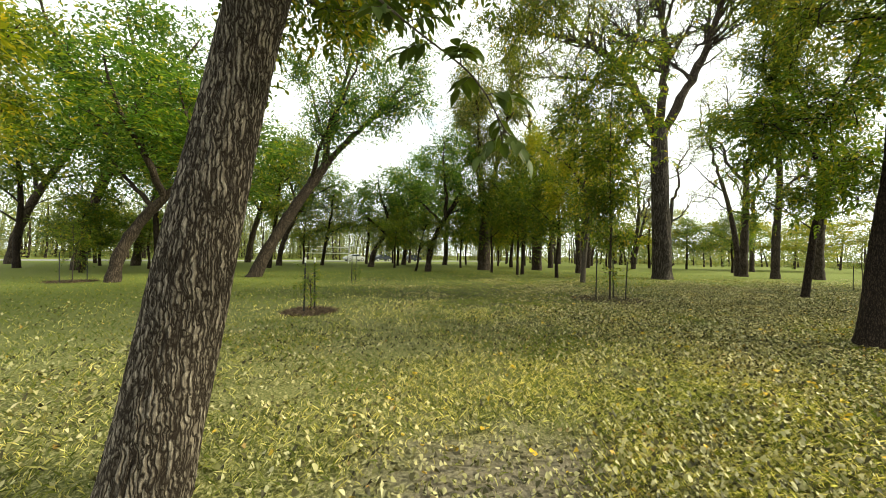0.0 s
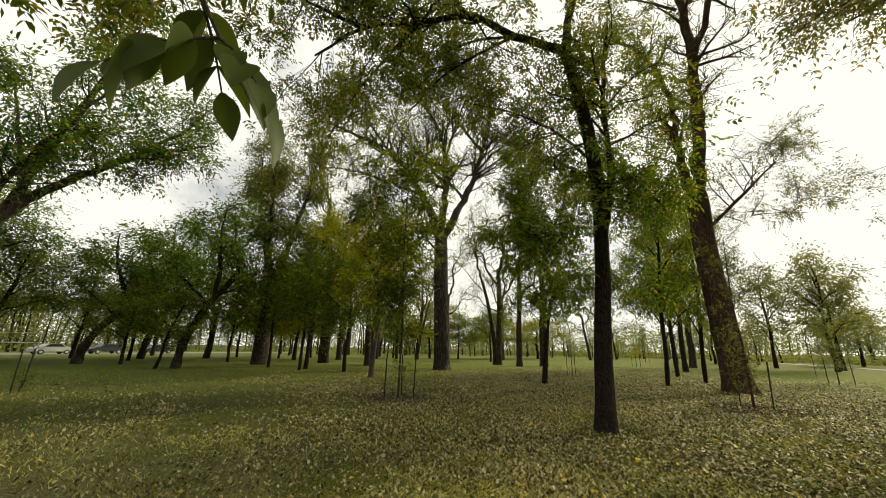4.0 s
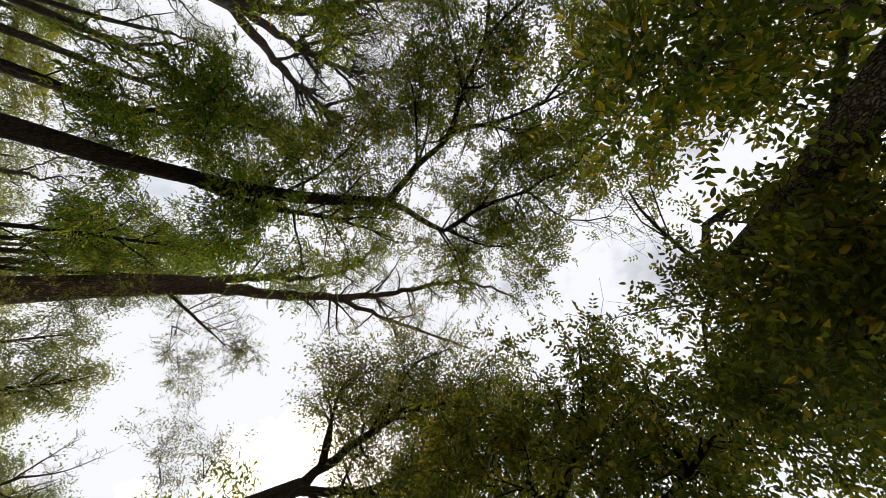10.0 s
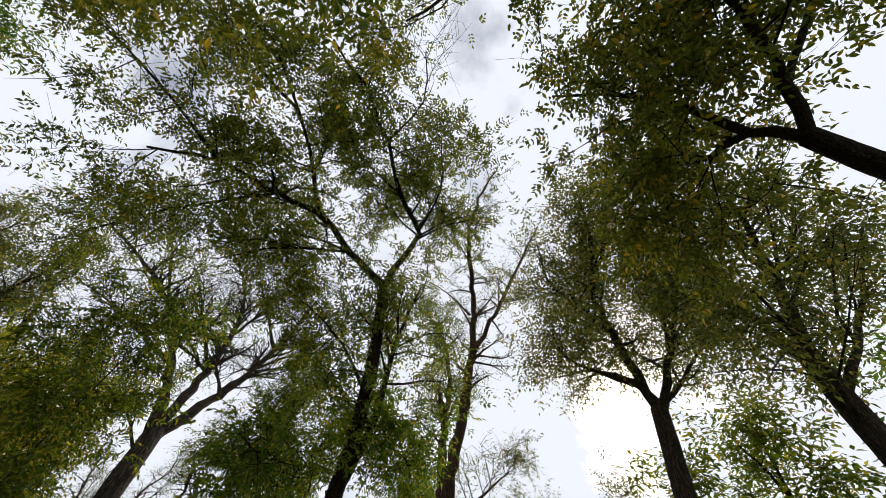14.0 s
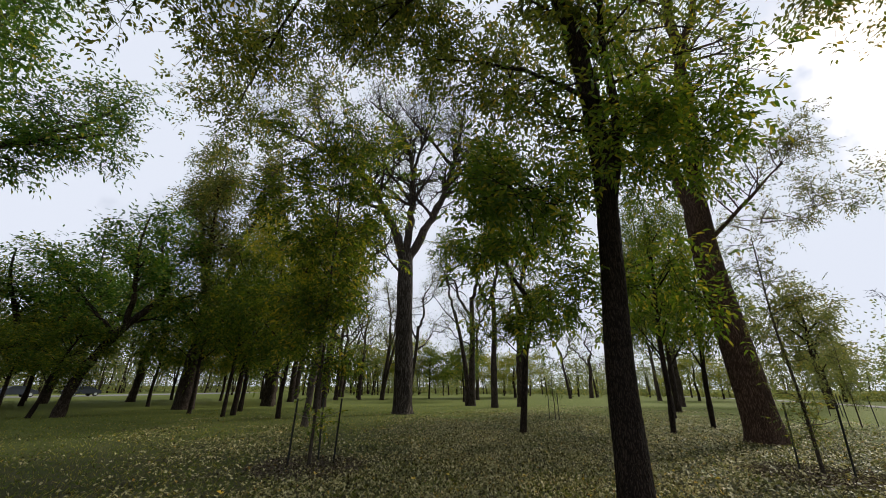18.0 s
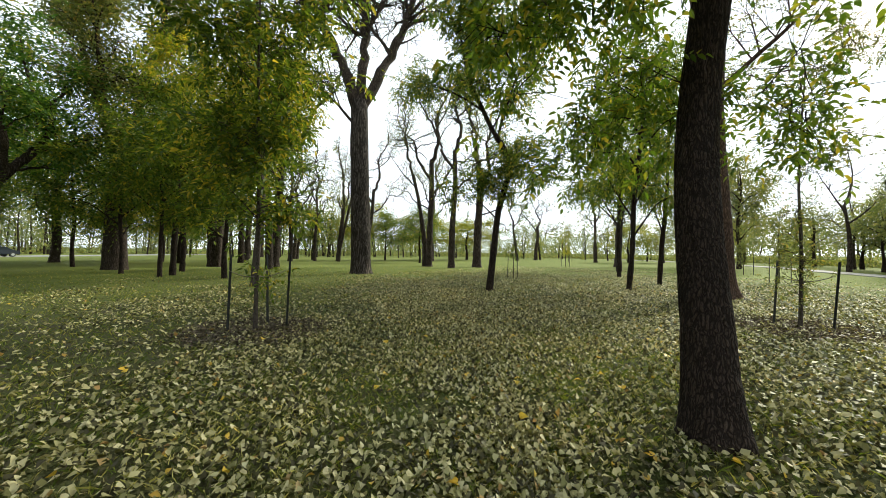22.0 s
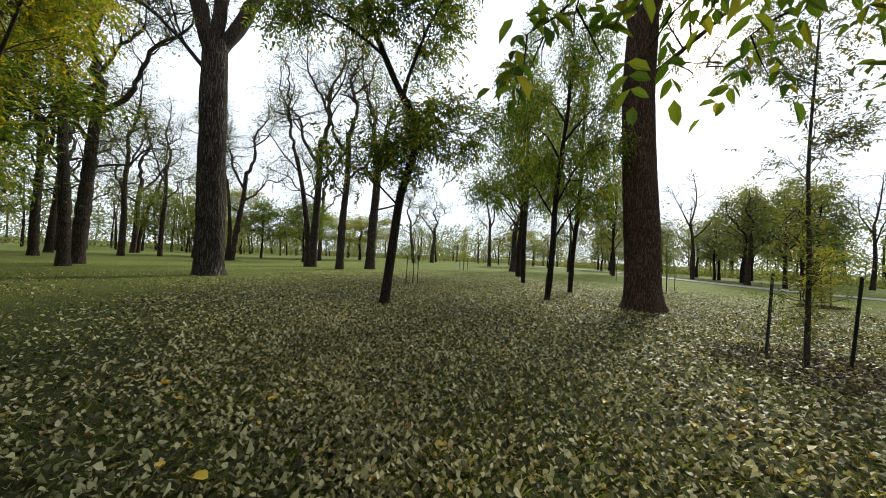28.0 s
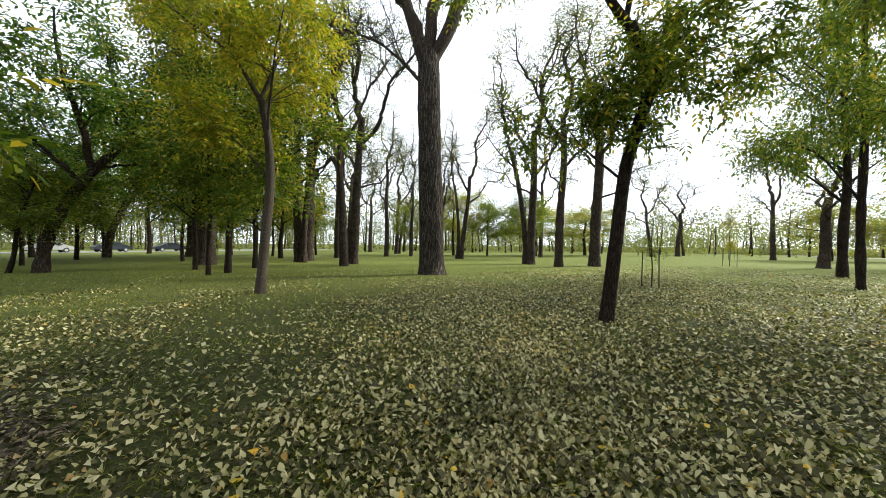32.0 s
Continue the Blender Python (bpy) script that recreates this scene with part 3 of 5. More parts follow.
A = (-0.09, -13.86)
first_ash = build_tree("ash_tree", A, "leaning ash tree with deeply furrowed grey-brown bark", [(from_base(A, [(-0.09, -13.89, -0.15), (-0.10, -13.73, 0.83), (-0.11, -13.59, 1.72), (-0.12, -13.38, 2.95), (0.15, -13.22, 3.8), (0.85, -13.1, 4.9), (1.7, -12.7, 7.0), (2.4, -12.25, 9.3)]), 0.235, 0.12)],
    [(from_base(A, p), a, b) for p, a, b in [
        ([(2.4, -12.25, 9.2), (3.0, -13.0, 10.2), (3.6, -14.6, 11.0), (4.0, -16.5, 11.6)], 0.10, 0.03),
        ([(2.35, -12.27, 9.0), (1.5, -12.0, 10.0), (0.5, -12.9, 10.8), (-0.5, -14.5, 11.2)], 0.085, 0.03),
        ([(1.7, -12.7, 7.0), (1.5, -14.0, 7.8), (2.3, -16.0, 8.2), (3.0, -18.0, 8.2)], 0.075, 0.025),
        ([(0.85, -13.1, 4.9), (-0.6, -14.6, 5.8), (-2.2, -16.0, 6.3)], 0.07, 0.02),
        ([(2.4, -12.25, 9.2), (1.6, -11.2, 9.8), (0.9, -10.6, 9.9)], 0.05, 0.02),
        ([(1.2, -12.9, 5.8), (0.0, -13.0, 6.8), (-1.6, -13.2, 7.4), (-3.0, -13.6, 7.8)], 0.05, 0.02),
        ([(2.1, -12.45, 8.2), (3.2, -12.2, 9.4), (4.2, -12.4, 10.2)], 0.05, 0.02),
        ([(0.5, -13.15, 4.4), (-1.2, -12.4, 5.4), (-2.8, -11.4, 6.2), (-4.0, -10.4, 6.6)], 0.06, 0.02),
        ([(0.85, -13.1, 4.9), (-0.8, -12.2, 6.6), (-2.4, -11.0, 7.8)], 0.05, 0.02)]],
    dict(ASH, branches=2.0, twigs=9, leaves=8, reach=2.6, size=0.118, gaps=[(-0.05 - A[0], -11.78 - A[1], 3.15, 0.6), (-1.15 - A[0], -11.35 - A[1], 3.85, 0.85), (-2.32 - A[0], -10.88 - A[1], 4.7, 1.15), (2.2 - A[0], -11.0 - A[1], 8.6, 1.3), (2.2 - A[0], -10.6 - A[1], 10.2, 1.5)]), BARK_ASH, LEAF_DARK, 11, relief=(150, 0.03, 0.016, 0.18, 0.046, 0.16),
    extra=[([(from_base(A, p), a, b) for p, a, b in [
        ([(0.3, -13.3, 3.9), (0.1, -12.5, 4.3), (-0.2, -11.6, 4.5)], 0.03, 0.01),
        ([(0.6, -13.2, 4.5), (0.9, -12.4, 4.7), (0.8, -11.6, 4.8)], 0.03, 0.01),
        ([(-0.1, -13.4, 3.5), (-1.4, -12.8, 4.4), (-2.6, -12.4, 4.8)], 0.03, 0.01)]], dict(ASH, branches=2.8, reach=1.1, twig=0.6, twigs=7, leaves=7, size=0.095, up=0.1, droop=0.05, blades=True, gaps=[(-0.05 - A[0], -11.78 - A[1], 3.15, 0.6), (-1.15 - A[0], -11.35 - A[1], 3.85, 0.85), (-2.32 - A[0], -10.88 - A[1], 4.7, 1.15)]), LEAF_ASH),
        ([(from_base(A, p), 0.03, 0.01) for p in [
        [(1.5, -12.8, 6.3), (2.1, -13.2, 6.8), (2.6, -13.3, 7.0)], [(1.7, -12.7, 7.0), (2.4, -12.9, 7.4), (3.0, -13.0, 7.5)], [(1.2, -12.9, 5.8), (1.6, -13.4, 6.5), (1.9, -13.9, 6.9)], [(1.0, -13.05, 5.2), (1.7, -13.0, 5.7), (2.2, -13.1, 5.9)]]],
        dict(ASH, branches=4.0, reach=1.0, twig=0.6, twigs=7, leaves=6, size=0.11, up=0.0, droop=0.05, blades=True), LEAF_DARK),
        ([(from_base(A, p), 0.035, 0.012) for p in [
        [(1.0, -13.05, 5.2), (2.2, -13.4, 5.9), (3.4, -13.3, 6.1)],
        [(0.7, -13.2, 4.6), (1.6, -14.3, 5.5), (2.8, -14.8, 5.9)], [(2.0, -12.5, 8.0), (3.4, -13.4, 8.9), (4.4, -14.2, 9.3)], [(0.9, -13.1, 5.0), (0.4, -14.4, 6.0), (0.8, -15.6, 6.4)], [(1.7, -12.7, 7.0), (2.6, -13.6, 7.8), (3.4, -14.6, 8.0)], [(1.9, -12.55, 7.6), (3.0, -12.6, 8.0), (4.0, -13.0, 8.2)], [(1.4, -12.8, 6.4), (2.4, -14.2, 6.9), (3.4, -15.4, 7.0)]]],
        dict(ASH, branches=2.6, reach=1.2, twig=0.7, twigs=8, leaves=6, size=0.10, up=0.05, droop=0.06, blades=True), LEAF_DARK)])

def low_shoots(at, count, low, high):
    """Leafy shoots all round a stem, sagging outwards; the western side bears the longest."""
    rng = np.random.default_rng(301)
    shoots = []
    for n in range(count):
        a, z = n * 2.4 + 0.5, low + (high - low) * ((n * 5) % count) / count
        reach = rng.uniform(1.3, 2.1) * (1.25 if math.cos(a) < 0 else 0.95)
        x, y = 0.08 + 0.05 * z, 0.75 - 0.02 * z
        shoots.append(([(x, y, z), (x + math.cos(a) * reach * 0.5, y + math.sin(a) * reach * 0.5, z + 0.4), (x + math.cos(a) * reach, y + math.sin(a) * reach, z + 0.2)], 0.03, 0.01))
    return shoots


B = (1.58, -3.5)
build_tree("ash_tree", B, "dark-barked ash with forked spreading crown above the path", [(from_base(B, [(1.58, -3.52, -0.15), (1.62, -3.26, 0.8), (1.66, -2.98, 1.7), (1.72, -2.76, 2.5), (1.80, -2.64, 3.3), (1.87, -2.78, 4.4), (1.90, -2.98, 5.6), (1.82, -3.2, 7.3), (1.45, -3.65, 9.7)]), 0.20, 0.135)],
    [(from_base(B, p), a, b) for p, a, b in [
        ([(1.5, -3.6, 9.7), (0.1, -4.0, 10.4), (-1.1, -4.7, 11.0), (-2.3, -5.3, 10.6), (-3.5, -6.2, 10.1), (-5.0, -6.4, 9.6)], 0.125, 0.03),
        ([(-1.1, -4.7, 11.0), (-1.7, -6.5, 11.6), (-2.1, -7.5, 11.8), (-2.6, -8.8, 11.8)], 0.08, 0.025),
        ([(1.5, -3.6, 9.7), (1.7, -3.55, 11.2), (2.0, -3.9, 12.5), (1.0, -4.9, 13.2), (0.3, -6.7, 13.2), (-0.6, -8.3, 13.0), (-1.6, -9.3, 13.0)], 0.12, 0.03),
        ([(2.0, -3.9, 12.5), (2.4, -5.5, 13.2), (2.0, -7.2, 13.5)], 0.05, 0.02),
        ([(1.0, -4.9, 13.2), (-0.6, -5.5, 13.8), (-2.4, -6.4, 13.6)], 0.045, 0.02),
        ([(0.1, -4.0, 10.4), (-1.6, -3.2, 11.6), (-3.6, -2.6, 12.0)], 0.05, 0.02),
        ([(-3.5, -6.2, 10.1), (-5.2, -7.8, 10.6), (-6.8, -9.2, 10.6)], 0.05, 0.015),
        ([(-2.1, -7.5, 11.8), (-4.0, -8.8, 12.2), (-5.4, -10.4, 12.2)], 0.05, 0.015),
        ([(0.3, -6.7, 13.2), (1.2, -8.2, 13.4), (1.0, -9.6, 13.2)], 0.04, 0.015),
        ([(-2.3, -5.3, 10.6), (-4.2, -4.4, 10.7), (-6.2, -3.6, 10.2), (-7.6, -3.0, 9.4)], 0.05, 0.015),
        ([(0.1, -4.0, 10.4), (-2.2, -3.2, 10.7), (-4.4, -2.2, 10.4)], 0.05, 0.015),
        ([(1.95, -3.45, 6.2), (0.8, -2.8, 7.9), (-0.6, -2.4, 9.2), (-1.9, -2.2, 10.0)], 0.05, 0.015),
        ([(1.86, -2.74, 4.3), (2.3, -2.9, 6.3), (2.25, -3.1, 8.2), (2.6, -3.1, 10.6)], 0.10, 0.04)]],
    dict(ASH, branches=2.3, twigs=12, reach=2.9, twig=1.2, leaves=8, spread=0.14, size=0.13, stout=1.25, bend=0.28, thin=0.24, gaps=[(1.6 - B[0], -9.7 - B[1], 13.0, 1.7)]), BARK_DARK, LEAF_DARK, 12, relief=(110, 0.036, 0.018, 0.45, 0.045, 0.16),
    extra=[([(from_base(B, [(1.85, -2.98, 4.8), (1.95, -2.95, 6.0), (1.75, -3.2, 7.6)]), 0.05, 0.03)], dict(ASH, branches=2.2, reach=2.0, twig=0.85, twigs=7, leaves=5, up=0.05, droop=0.06, size=0.105, blades=True, **{"from": 0.0}), LEAF_YOUNG),
           (low_shoots(B, 14, 2.85, 6.2), dict(ASH, branches=3.4, reach=0.9, twig=0.55, twigs=6, leaves=4, up=0.05, droop=0.14, size=0.1, blades=True), LEAF_YOUNG),
           ([(from_base(B, p), 0.02, 0.006) for p in [
               [(1.78, -2.68, 3.1), (1.2, -2.15, 3.15), (0.5, -1.75, 2.85), (0.05, -1.9, 2.5)], [(1.76, -2.7, 3.0), (1.35, -2.0, 3.0), (1.05, -1.45, 2.8)],
               [(1.2, -2.15, 3.15), (0.85, -1.9, 2.95), (0.75, -1.7, 2.65)], [(1.78, -2.68, 3.15), (1.65, -1.8, 3.1), (1.6, -1.2, 2.9)], [(0.5, -1.75, 2.85), (0.35, -1.45, 2.85), (0.3, -1.15, 2.75)]]],
               dict(ASH, branches=2.6, reach=0.4, twig=0.28, twigs=2, leaves=2, up=0.0, droop=0.12, spread=0.04, size=0.12, blades=True), LEAF_YOUNG)])

C = (6.64, 8.16)
build_tree("cottonwood_tree", C, "massive cottonwood with red-brown furrowed trunk and broad flared foot", [(from_base(C, [(6.64, 8.16, -0.2), (6.58, 8.2, 2.0), (6.45, 8.3, 4.7), (6.38, 8.36, 7.2), (6.42, 8.34, 9.0)]), 0.55, 0.45)],
    [(from_base(C, p), a, b) for p, a, b in [
        ([(6.45, 8.33, 8.5), (6.85, 7.95, 12.4), (7.1, 7.3, 17.0), (6.5, 5.7, 20.5), (5.2, 2.4, 22.4), (5.2, 0.3, 24.2), (5.9, -1.4, 25.7)], 0.36, 0.05),
        ([(6.33, 8.4, 8.2), (6.0, 8.5, 11.4), (5.95, 8.1, 15.2), (5.1, 7.3, 17.3), (3.9, 6.5, 18.2), (2.8, 5.7, 18.0)], 0.27, 0.05),
        ([(7.1, 7.3, 16.5), (8.4, 4.7, 20.0), (9.2, 2.5, 22.3), (9.8, 1.0, 24.0)], 0.2, 0.04),
        ([(6.5, 8.3, 7.4), (8.2, 7.8, 9.0), (9.5, 7.6, 10.2)], 0.10, 0.03),
        ([(6.6, 6.4, 19.2), (5.2, 6.0, 20.0), (3.8, 5.6, 20.4)], 0.08, 0.02)]],
    dict(branches=1.7, twigs=9, leaves=3, reach=2.8, twig=1.3, up=0.25, rise=0.05, spread=0.15, size=0.14, per=5, bare=0.5, fine=0.013, stout=1.2), BARK_RED, LEAF_OLIVE, 13,
    relief=(110, 0.06, 0.024, 0.62, 0.10, 0.3),
    extra=[([(from_base(C, p), 0.06, 0.03) for p in [[(6.1, 8.4, 12.5), (5.8, 7.8, 15.0), (4.9, 7.2, 17.2)], [(5.1, 7.3, 17.2), (3.9, 6.5, 18.1), (2.8, 5.7, 17.8)]]], dict(ASH, branches=3.2, reach=1.7, twigs=8, leaves=7, size=0.13, droop=0.14, **{"from": 0.0}), LEAF_YOUNG),
           ([(from_base(C, [(8.4, 7.8, 9.0), (9.6, 7.6, 10.4), (10.6, 7.4, 11.2)]), 0.05, 0.02), (from_base(C, [(6.95, 8.1, 7.0), (8.4, 7.9, 7.9), (9.8, 7.8, 8.2), (10.8, 7.7, 8.8)]), 0.06, 0.02)], dict(ASH, branches=3.0, reach=1.6, twigs=7, leaves=6, size=0.10, stout=1.6), LEAF_OLIVE)])

D = (-10.61, 14.63)
build_tree("cottonwood_tree", D, "wide old cottonwood with straight trunk and half-bare fanning limbs", [(from_base(D, [(-10.61, 14.63, -0.2), (-10.65, 14.6, 3.0), (-10.78, 14.55, 7.0), (-10.85, 14.5, 11.2)]), 0.62, 0.52)],
    [(from_base(D, p), a, b) for p, a, b in [
        ([(-11.0, 14.4, 10.8), (-11.9, 13.9, 13.6), (-13.3, 13.3, 16.6), (-15.7, 12.1, 19.2), (-18.8, 10.5, 21.0), (-22.6, 8.6, 22.8)], 0.36, 0.05),
        ([(-10.85, 14.5, 11.0), (-10.6, 14.6, 14.5), (-10.6, 14.6, 18.6), (-11.6, 14.0, 22.6), (-14.2, 12.6, 25.6)], 0.34, 0.05),
        ([(-10.7, 14.6, 10.8), (-9.6, 15.1, 13.2), (-8.3, 15.8, 16.4), (-7.2, 16.3, 21.0), (-6.6, 16.7, 26.0)], 0.36, 0.05),
        ([(-13.2, 13.4, 16.2), (-12.4, 14.4, 19.0), (-12.8, 15.0, 22.6)], 0.15, 0.03),
        ([(-10.6, 14.6, 15.5), (-12.4, 12.9, 18.5), (-14.6, 11.2, 21.5)], 0.15, 0.03),
        ([(-7.6, 16.1, 19.4), (-9.4, 14.6, 21.8), (-11.6, 13.2, 25.0)], 0.15, 0.03),
        ([(-10.6, 14.6, 18.4), (-9.2, 13.8, 21.0), (-7.4, 13.0, 24.4)], 0.13, 0.03),
        ([(-8.1, 15.9, 17.2), (-6.0, 15.4, 18.6), (-3.8, 14.8, 19.2)], 0.12, 0.03),
        ([(-15.0, 12.4, 18.6), (-16.5, 11.0, 21.4), (-18.0, 9.5, 24.4)], 0.13, 0.03),
        ([(-12.4, 13.7, 14.8), (-15.0, 13.0, 16.0), (-18.2, 12.0, 17.4), (-21.0, 11.0, 18.0)], 0.15, 0.03),
        ([(-11.0, 14.4, 9.6), (-12.6, 13.2, 11.4), (-14.6, 11.2, 12.2)], 0.10, 0.02)]],
    dict(branches=2.7, twigs=12, leaves=4, reach=3.6, twig=1.7, up=0.3, rise=0.05, spread=0.3, size=0.14, per=3, bare=0.66, fine=0.017, stout=1.45, bend=0.26), BARK_PALE, LEAF_OLIVE, 14,
    relief=(120, 0.07, 0.036, 0.5, 0.13, 0.34), bark_limb=BARK_COTTON)

E = (-1.46, 7.1)
build_tree("young_tree", E, "slender crooked young tree with bent stem and loose leaves", [(from_base(E, [(-1.48, 7.1, -0.1), (-1.32, 7.12, 1.6), (-1.17, 7.12, 3.0), (-0.97, 7.12, 3.8), (-0.74, 7.15, 4.8), (-1.1, 7.1, 5.8)]), 0.13, 0.095)],
    [(from_base(E, p), a, b) for p, a, b in [
        ([(-1.1, 7.1, 5.7), (-1.8, 7.0, 7.0), (-2.4, 6.9, 8.6), (-2.7, 6.8, 10.6), (-2.5, 6.8, 13.2)], 0.095, 0.02),
        ([(-1.2, 7.1, 5.9), (-0.8, 7.3, 7.6), (-0.1, 7.4, 9.2), (0.4, 7.5, 11.0)], 0.06, 0.015),
        ([(-1.8, 7.0, 7.0), (-3.0, 6.9, 7.8), (-4.2, 6.8, 8.2)], 0.05, 0.015),
        ([(-2.4, 6.9, 8.6), (-1.6, 6.6, 10.2), (-1.2, 6.4, 12.0)], 0.05, 0.015),
        ([(-1.2, 7.1, 2.8), (-2.0, 7.2, 3.6), (-2.5, 7.3, 4.4)], 0.03, 0.01),
        ([(-0.75, 7.15, 4.7), (0.1, 7.2, 5.0), (0.8, 7.3, 5.2)], 0.03, 0.01)]],
    dict(ASH, branches=3.2, twigs=8, leaves=7, reach=1.7, twig=0.8, up=0.0, droop=0.08, size=0.125, blades=True), BARK_DARK, LEAF_ASH, 15, relief=(48, 0.05, 0.01, 0.2, 0.05, 0.2),
    extra=[([(from_base(E, [(-1.25, 7.1, 2.6), (-0.95, 7.1, 3.9), (-0.8, 7.1, 5.4)]), 0.04, 0.03)], dict(ASH, branches=4.2, reach=1.5, twig=0.7, twigs=7, leaves=7, droop=0.12, size=0.12, blades=True, **{"from": 0.15}), LEAF_ASH)])

K = (9.0, -11.1)
build_tree("ash_tree", K, "broad ash with dark leaning stem and dense overhanging crown", [(from_base(K, [(9.0, -11.1, -0.15), (8.7, -11.15, 2.2), (8.0, -11.1, 4.4), (7.2, -11.0, 5.9), (6.8, -10.98, 6.75)]), 0.18, 0.125)],
    [(from_base(K, p), a, b) for p, a, b in [
        ([(6.8, -10.98, 6.7), (6.6, -11.4, 7.4), (6.2, -11.9, 8.1), (5.6, -12.3, 8.8), (4.7, -12.9, 9.6), (3.8, -13.9, 10.2)], 0.09, 0.02),
        ([(6.8, -10.98, 6.7), (6.5, -10.75, 7.3), (6.8, -10.1, 8.2), (6.8, -9.5, 9.2), (6.6, -9.0, 10.0)], 0.08, 0.02),
        ([(6.5, -10.75, 7.3), (5.8, -10.7, 8.4), (5.0, -10.4, 9.4), (4.2, -10.0, 10.0)], 0.07, 0.02),
        ([(6.2, -11.9, 8.1), (6.8, -12.2, 9.6), (6.9, -12.8, 11.0)], 0.06, 0.02),
        ([(6.7, -10.0, 8.2), (7.4, -9.4, 9.8), (7.6, -8.6, 11.4)], 0.06, 0.02),
        ([(5.6, -12.3, 8.8), (5.2, -11.7, 9.8), (4.6, -11.2, 10.8)], 0.05, 0.02),
        ([(6.6, -11.4, 7.4), (7.2, -12.8, 9.4), (6.2, -14.6, 11.0)], 0.06, 0.02)]],
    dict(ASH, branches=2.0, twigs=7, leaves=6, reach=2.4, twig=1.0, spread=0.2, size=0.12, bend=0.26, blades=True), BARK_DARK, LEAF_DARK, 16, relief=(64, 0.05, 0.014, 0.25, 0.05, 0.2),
    extra=[([(from_base(K, p), 0.04, 0.015) for p in [
        [(6.6, -11.4, 7.4), (5.9, -11.2, 7.9), (5.2, -11.2, 8.0)], [(6.6, -10.6, 7.3), (6.2, -10.1, 7.5), (6.0, -9.7, 7.6)],
        [(6.85, -10.98, 6.6), (7.1, -9.9, 7.0), (7.3, -8.6, 7.4)], [(6.5, -10.75, 7.3), (6.4, -9.5, 7.5), (6.4, -8.3, 7.9)], [(6.6, -11.4, 7.4), (6.0, -11.7, 8.2), (5.6, -12.3, 9.2)], [(6.2, -10.7, 7.6), (5.6, -10.6, 8.6), (5.3, -10.7, 9.8)]]],
        dict(ASH, branches=3.6, reach=1.6, twig=0.8, twigs=7, leaves=6, size=0.125, up=0.0, droop=0.06, blades=True, thin=0.42), LEAF_DARK)])

L = (13.6, 1.5)
build_tree("cottonwood_tree", L, "tall leafy cottonwood with twin upright stems", [(from_base(L, [(13.6, 1.5, -0.2), (13.7, 1.4, 4.0), (13.9, 1.25, 8.0), (14.1, 1.1, 11.3)]), 0.46, 0.34)],
    [(from_base(L, p), a, b) for p, a, b in [
        ([(14.1, 1.1, 11.0), (13.7, 1.3, 13.2), (12.9, 1.0, 15.2), (11.7, -0.1, 17.0), (11.4, -1.9, 17.4), (10.9, -4.1, 18.8)], 0.26, 0.05),
        ([(14.1, 1.1, 11.1), (15.1, 0.2, 13.8), (15.9, -0.6, 16.4), (16.2, -1.8, 19.0)], 0.22, 0.05), ([(15.1, 0.2, 13.8), (14.2, -1.4, 15.6), (13.2, -3.2, 17.0)], 0.14, 0.03),
        ([(13.8, 1.25, 12.6), (12.2, 2.4, 13.6), (10.8, 3.2, 13.4)], 0.14, 0.03),
        ([(12.9, 1.0, 15.2), (12.6, 2.2, 17.6), (12.0, 2.8, 19.0)], 0.14, 0.03),
        ([(12.9, 1.0, 15.2), (10.8, 0.6, 16.2), (9.2, 0.0, 16.8), (8.0, -1.6, 17.6)], 0.12, 0.03),
        ([(11.7, -0.1, 17.0), (10.2, -3.0, 17.2), (8.6, -5.0, 17.4)], 0.11, 0.03),
        ([(13.9, 1.2, 12.2), (11.6, 1.6, 13.0), (9.8, 1.0, 12.8), (8.8, -0.4, 13.2)], 0.11, 0.03),
        ([(14.1, 1.0, 11.2), (16.0, 0.0, 13.5), (17.2, -1.2, 15.5)], 0.14, 0.03)]],
    dict(ASH, branches=2.5, twigs=9, leaves=12, reach=3.3, twig=1.5, spread=0.22, size=0.2, per=5, stout=1.3, bend=0.26, thin=0.58), BARK_COTTON, LEAF_OLIVE, 17, relief=(72, 0.06, 0.03, 0.25, 0.08, 0.3),
    extra=[([(from_base(L, p), 0.07, 0.02) for p in [[(13.75, 1.4, 5.5), (12.6, 3.0, 6.6), (11.6, 4.4, 6.3)], [(13.8, 1.35, 7.0), (12.4, 3.4, 8.4), (11.3, 5.2, 8.2)]]], dict(ASH, branches=2.2, reach=1.8, twig=0.9, twigs=6, leaves=5, droop=0.1, size=0.12, per=5), LEAF_OLIVE)])

